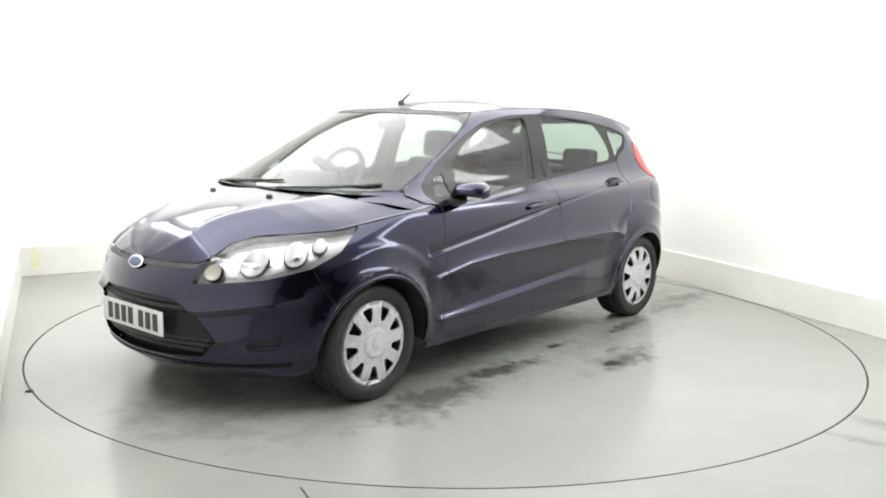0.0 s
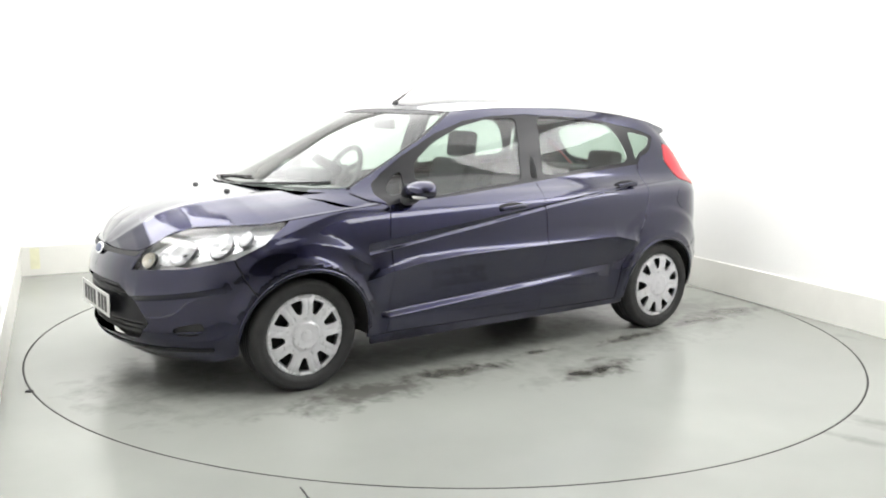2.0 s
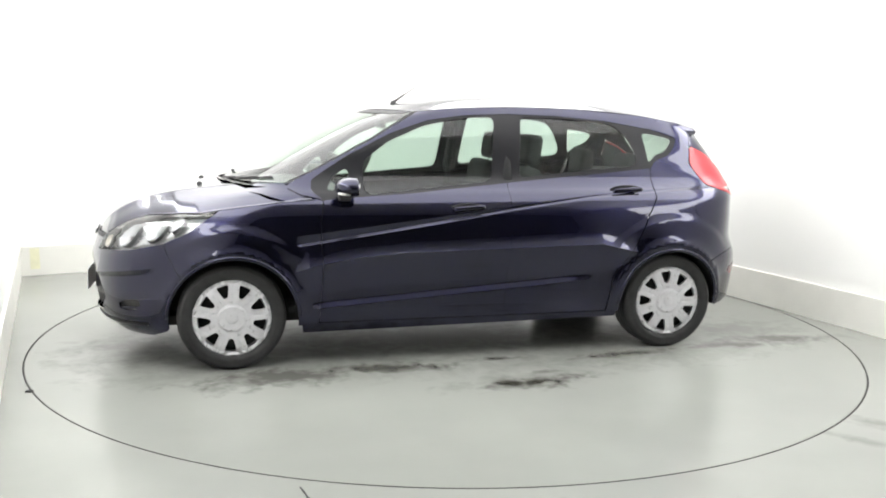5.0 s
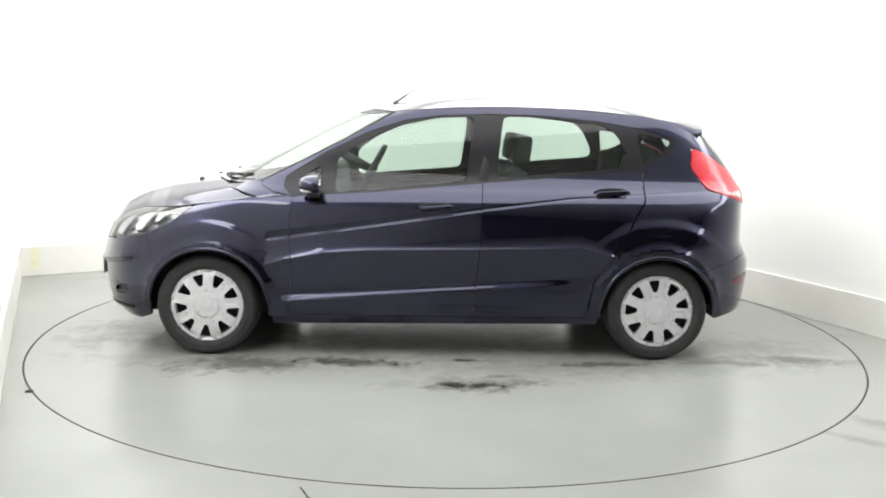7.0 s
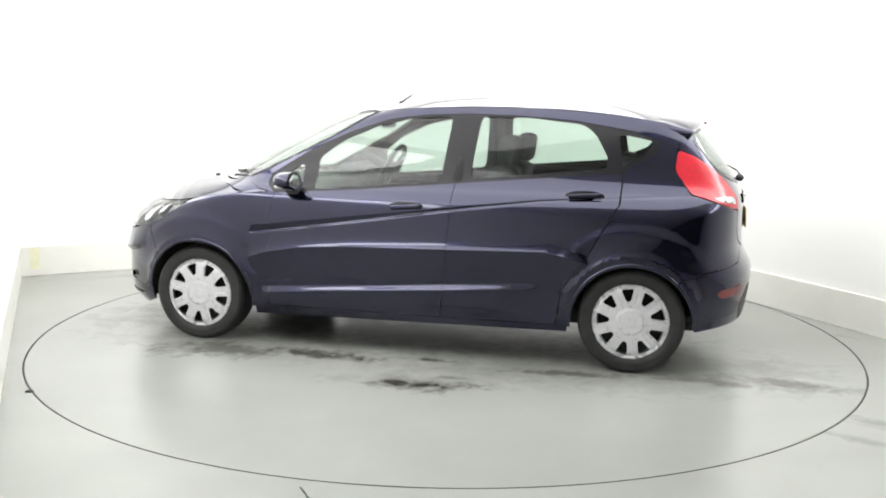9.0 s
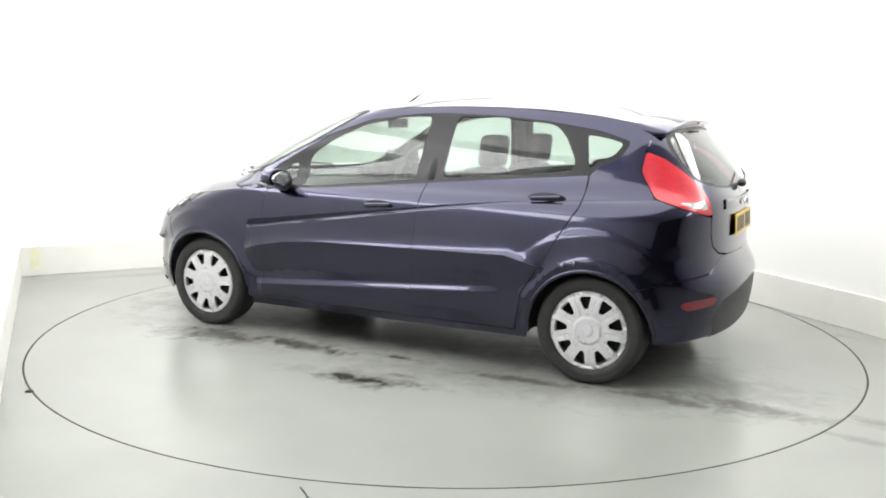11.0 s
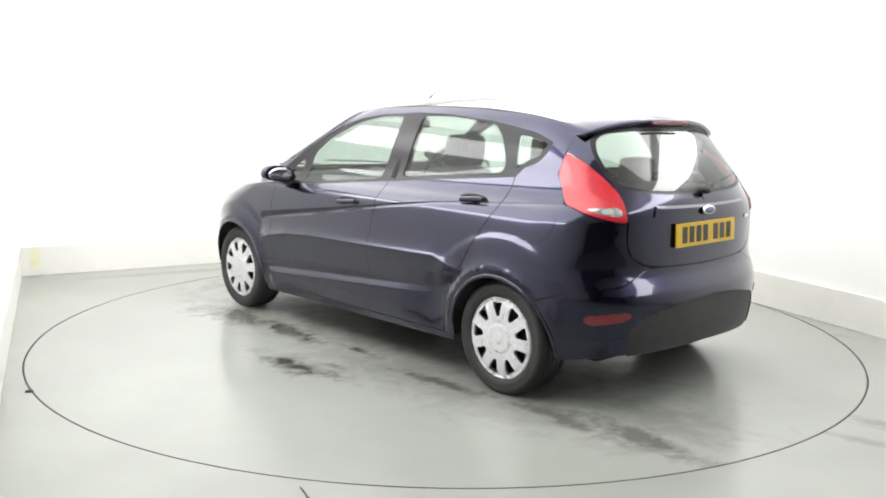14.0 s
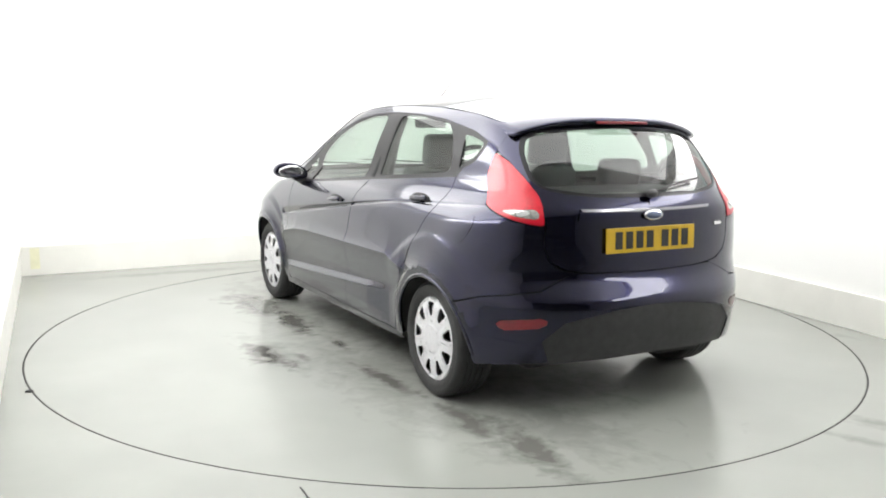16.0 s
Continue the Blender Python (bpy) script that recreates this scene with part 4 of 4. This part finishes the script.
# wheel wells
for cx, r in ((1.235, .345), (-1.245, .330)):
    for s in (1, -1):
        bm = bmesh.new()
        vs = []
        for i in range(25):
            a = radians(-5 + 190 * i / 24)
            x, z = cx + r * math.cos(a), .265 + r * math.sin(a)
            o = float(hull(u_of_x(x, z), z)[1]) - .012
            vs.append([bm.verts.new((x, s * yy, z)) for yy in (.50, o)])
        for a, b in zip(vs, vs[1:]):
            bm.faces.new((a[0], a[1], b[1], b[0]))
        bm.faces.new([q[0] for q in vs])
        part("wheel_well", bm, UNDER, car, "black wheel arch liner")

# underbody
bm = bmesh.new()
box(bm, 3.3, 1.0, .12, Matrix.Translation((0.05, 0, .235)), .03)
box(bm, 1.75, 1.50, .04, Matrix.Translation((-.02, 0, .232)), .015)
rod(bm, (-1.75, -.35, .25), (.6, -.15, .17), .028, 12)
rod(bm, (-1.2445, -.7, .27), (-1.2445, .7, .27), .035, 12)
rod(bm, (1.2445, -.7, .26), (1.2445, .7, .26), .03, 12)
box(bm, .5, .3, .14, Matrix.Translation((-1.5, -.3, .27)), .05)
bm2 = bmesh.new()
box(bm2, .04, .86, .34, Matrix.Translation((1.80, 0, .385)), .01)
box(bm2, .03, .66, .36, Matrix.Translation((1.865, 0, .375)), .01)
part("radiator", bm2, UNDER, car, "black radiator behind the grille")
part("underbody", bm, UNDER, car, "dark floor pan with exhaust and axles")

# cabin
panel("door_card", [(.72, .26), (.70, .89), (-.26, .955), (-1.0, 1.02), (-.8, .26)], INTERIOR, car, offset=-.065, depth=0, step=.06, label="dark grey inner door lining")
bm = bmesh.new()
box(bm, 2.6, 1.4, .04, Matrix.Translation((-.35, 0, .29)), .01)
part("cabin_floor", bm, FABRIC, car, "dark carpet")
bm = bmesh.new()
box(bm, .34, 1.22, .28, Matrix.Translation((.74, 0, .78)), .09, 4)
box(bm, .30, 1.0, .08, Matrix.Translation((.95, 0, .895)), .035, 3)
box(bm, .14, .40, .10, Matrix.Translation((.66, -.35, .955)), .04, 3)
dash = part("dashboard", bm, INTERIOR, car, "dark grey dashboard")
bm = bmesh.new()
mm = Matrix.Translation((.42, -.35, .965)) @ Matrix.Rotation(radians(62), 4, "Y")
n1, n2 = 40, 10
tv = [[bm.verts.new(mm @ Vector(((.178 + .017 * math.cos(b)) * math.cos(a), (.178 + .017 * math.cos(b)) * math.sin(a), .017 * math.sin(b))))
       for b in (2 * math.pi * j / n2 for j in range(n2))] for a in (2 * math.pi * i / n1 for i in range(n1))]
for i in range(n1):
    for j in range(n2):
        bm.faces.new((tv[i][j], tv[(i + 1) % n1][j], tv[(i + 1) % n1][(j + 1) % n2], tv[i][(j + 1) % n2]))
for a in (0, 120, 240):
    rod(bm, mm @ Vector((0, 0, 0)), mm @ Vector((.175 * math.cos(radians(a)), .175 * math.sin(radians(a)), 0)), .016, 8)
bmesh.ops.create_uvsphere(bm, u_segments=16, v_segments=8, radius=1, matrix=mm @ Matrix.Diagonal((.06, .06, .03, 1)))
rod(bm, mm @ Vector((0, 0, 0)), mm @ Vector((0, 0, .22)), .03, 10)
part("steering_wheel", bm, INTERIOR, car, "dark steering wheel")


def seat(x, y, w, back_h=.60, heads=(0,)):
    st = new("seat")
    st.parent = car
    st.location = (x, y, .32)
    bm = bmesh.new()
    box(bm, .50, w, .17, Matrix.Translation((.20, 0, .16)) @ Matrix.Rotation(radians(-6), 4, "Y"), .06, 4)
    part("cushion", bm, FABRIC, st)
    bm = bmesh.new()
    box(bm, .14, w * .96, back_h, Matrix.Translation((-.10, 0, .10 + back_h / 2)) @ Matrix.Rotation(radians(-14), 4, "Y"), .055, 4)
    for q in bm.verts:
        if q.co.z > .45:
            q.co.y *= 1 - .35 * (q.co.z - .45)
    part("backrest", bm, FABRIC, st)
    for h in heads:
        bm = bmesh.new()
        box(bm, .10, .25, .18, Matrix.Translation((-.21, h, .19 + back_h)) @ Matrix.Rotation(radians(-8), 4, "Y"), .045, 4)
        hr = part("headrest", bm, FABRIC, st)
        for q in (-.06, .06):
            part("headrest_post", rod(bmesh.new(), (-.19, h + q, .06 + back_h), (-.205, h + q, .15 + back_h), .006, 8), CHROME, hr)
    return st


seat(-.30, .355, .50, .63)
seat(-.30, -.355, .50, .63)
seat(-.95, 0, 1.22, .52, (-.36, .36))
bm = bmesh.new()
box(bm, .38, 1.15, .03, Matrix.Translation((-1.38, 0, .97)), .01)
part("parcel_shelf", bm, INTERIOR, car, "dark parcel shelf")
bm = bmesh.new()
box(bm, .03, .22, .06, Matrix.Translation((.33, 0, 1.28)), .012, 3)
rod(bm, (.335, 0, 1.30), (.38, 0, 1.345), .008, 8)
part("rear_view_mirror", bm, INTERIOR, car, "dark interior mirror")
for s in (1, -1):
    bm = bmesh.new()
    a, b = hull(-.275, .97), hull(-.30, 1.34)
    rod(bm, (a[0], s * (a[1] - .05), a[2]), (b[0], s * (b[1] - .045), b[2]), .045, 10, .035)
    part("pillar_trim", bm, INTERIOR, car, "grey pillar lining")
    bm = bmesh.new()
    a, b = hull(-.24, .98), hull(-.27, 1.30)
    rod(bm, (a[0], s * (a[1] - .08), .75), (b[0], s * (b[1] - .06), 1.26), .018, 8)
    part("seat_belt", bm, FABRIC, car, "dark seat belt")


# wipers, washer jets, aerial
def wiper(points, name="wiper"):
    bm = bmesh.new()
    for a, b in zip(points, points[1:]):
        rod(bm, a, b, .006, 8, .005)
    return part(name, bm, BLACK, car, "black wiper arm and blade")


def on_screen(y, z, lift=.007, front=True):
    q = hull(u_of_y(abs(y), z, front), z)
    return (float(q[0]) + (lift if front else -lift), math.copysign(float(q[1]), y), float(q[2]) + lift * .8)


wiper([on_screen(-.50, .955), on_screen(-.30, .972), on_screen(.02, .988), on_screen(.10, .992)])
wiper([on_screen(.12, .958), on_screen(.35, .972), on_screen(.56, .985), on_screen(.62, .992)])
wiper([on_screen(-.02, .985, .03, False), on_screen(-.14, 1.012, .03, False), on_screen(-.34, 1.045, .02, False)], "rear_wiper")
bm = bmesh.new()
q = on_screen(-.01, .985, .02, False)
bmesh.ops.create_uvsphere(bm, u_segments=14, v_segments=8, radius=1, matrix=Matrix.Translation(q) @ Matrix.Diagonal((.025, .03, .022, 1)))
part("wiper_hub", bm, BLACK, car)
skin = bonnet(*np.meshgrid(np.linspace(0, 1.3, 80), np.linspace(0, .8, 60))).reshape(-1, 3)
jet_z = float(skin[np.argmin(np.hypot(skin[:, 0] - 1.405, skin[:, 1] - .235))][2]) + .003
for s in (1, -1):
    bm = bmesh.new()
    bmesh.ops.create_uvsphere(bm, u_segments=12, v_segments=8, radius=1, matrix=Matrix.Translation((1.405, s * .235, jet_z)) @ Matrix.Diagonal((.016, .02, .012, 1)))
    part("washer_jet", bm, BLACK, car, "small black washer jet")
bm = bmesh.new()
bmesh.ops.create_cone(bm, cap_ends=True, segments=14, radius1=.026, radius2=.012, depth=.03, matrix=Matrix.Translation((.248, 0, 1.405)))
rod(bm, (.245, 0, 1.412), (-.02, 0, 1.592), .003, 8, .0015)
rod(bm, (.245, 0, 1.412), (.18, 0, 1.457), .007, 8, .006)
part("aerial", bm, BLACK, car, "thin black roof aerial")


# ---------------------------------------------------------------- what moves
def motions():
    """The turntable turns steadily and carries the car, whose middle is a little off the axis."""
    off = Vector((0.083, -0.090, 0))
    car_rows, disc_rows = [], []
    for i in range(33):
        t = i * 0.5
        a = -0.8527 + 0.12008 * t - 0.00007 * (t - 8) ** 2
        turn = Matrix.Rotation(math.pi - a, 4, "Z")
        car_rows.append((t, turn @ Matrix.Translation(off)))
        disc_rows.append((t, turn @ Matrix.Translation((0, 0, 0))))
    walk(car, car_rows)
    walk(turntable, disc_rows)


motions()
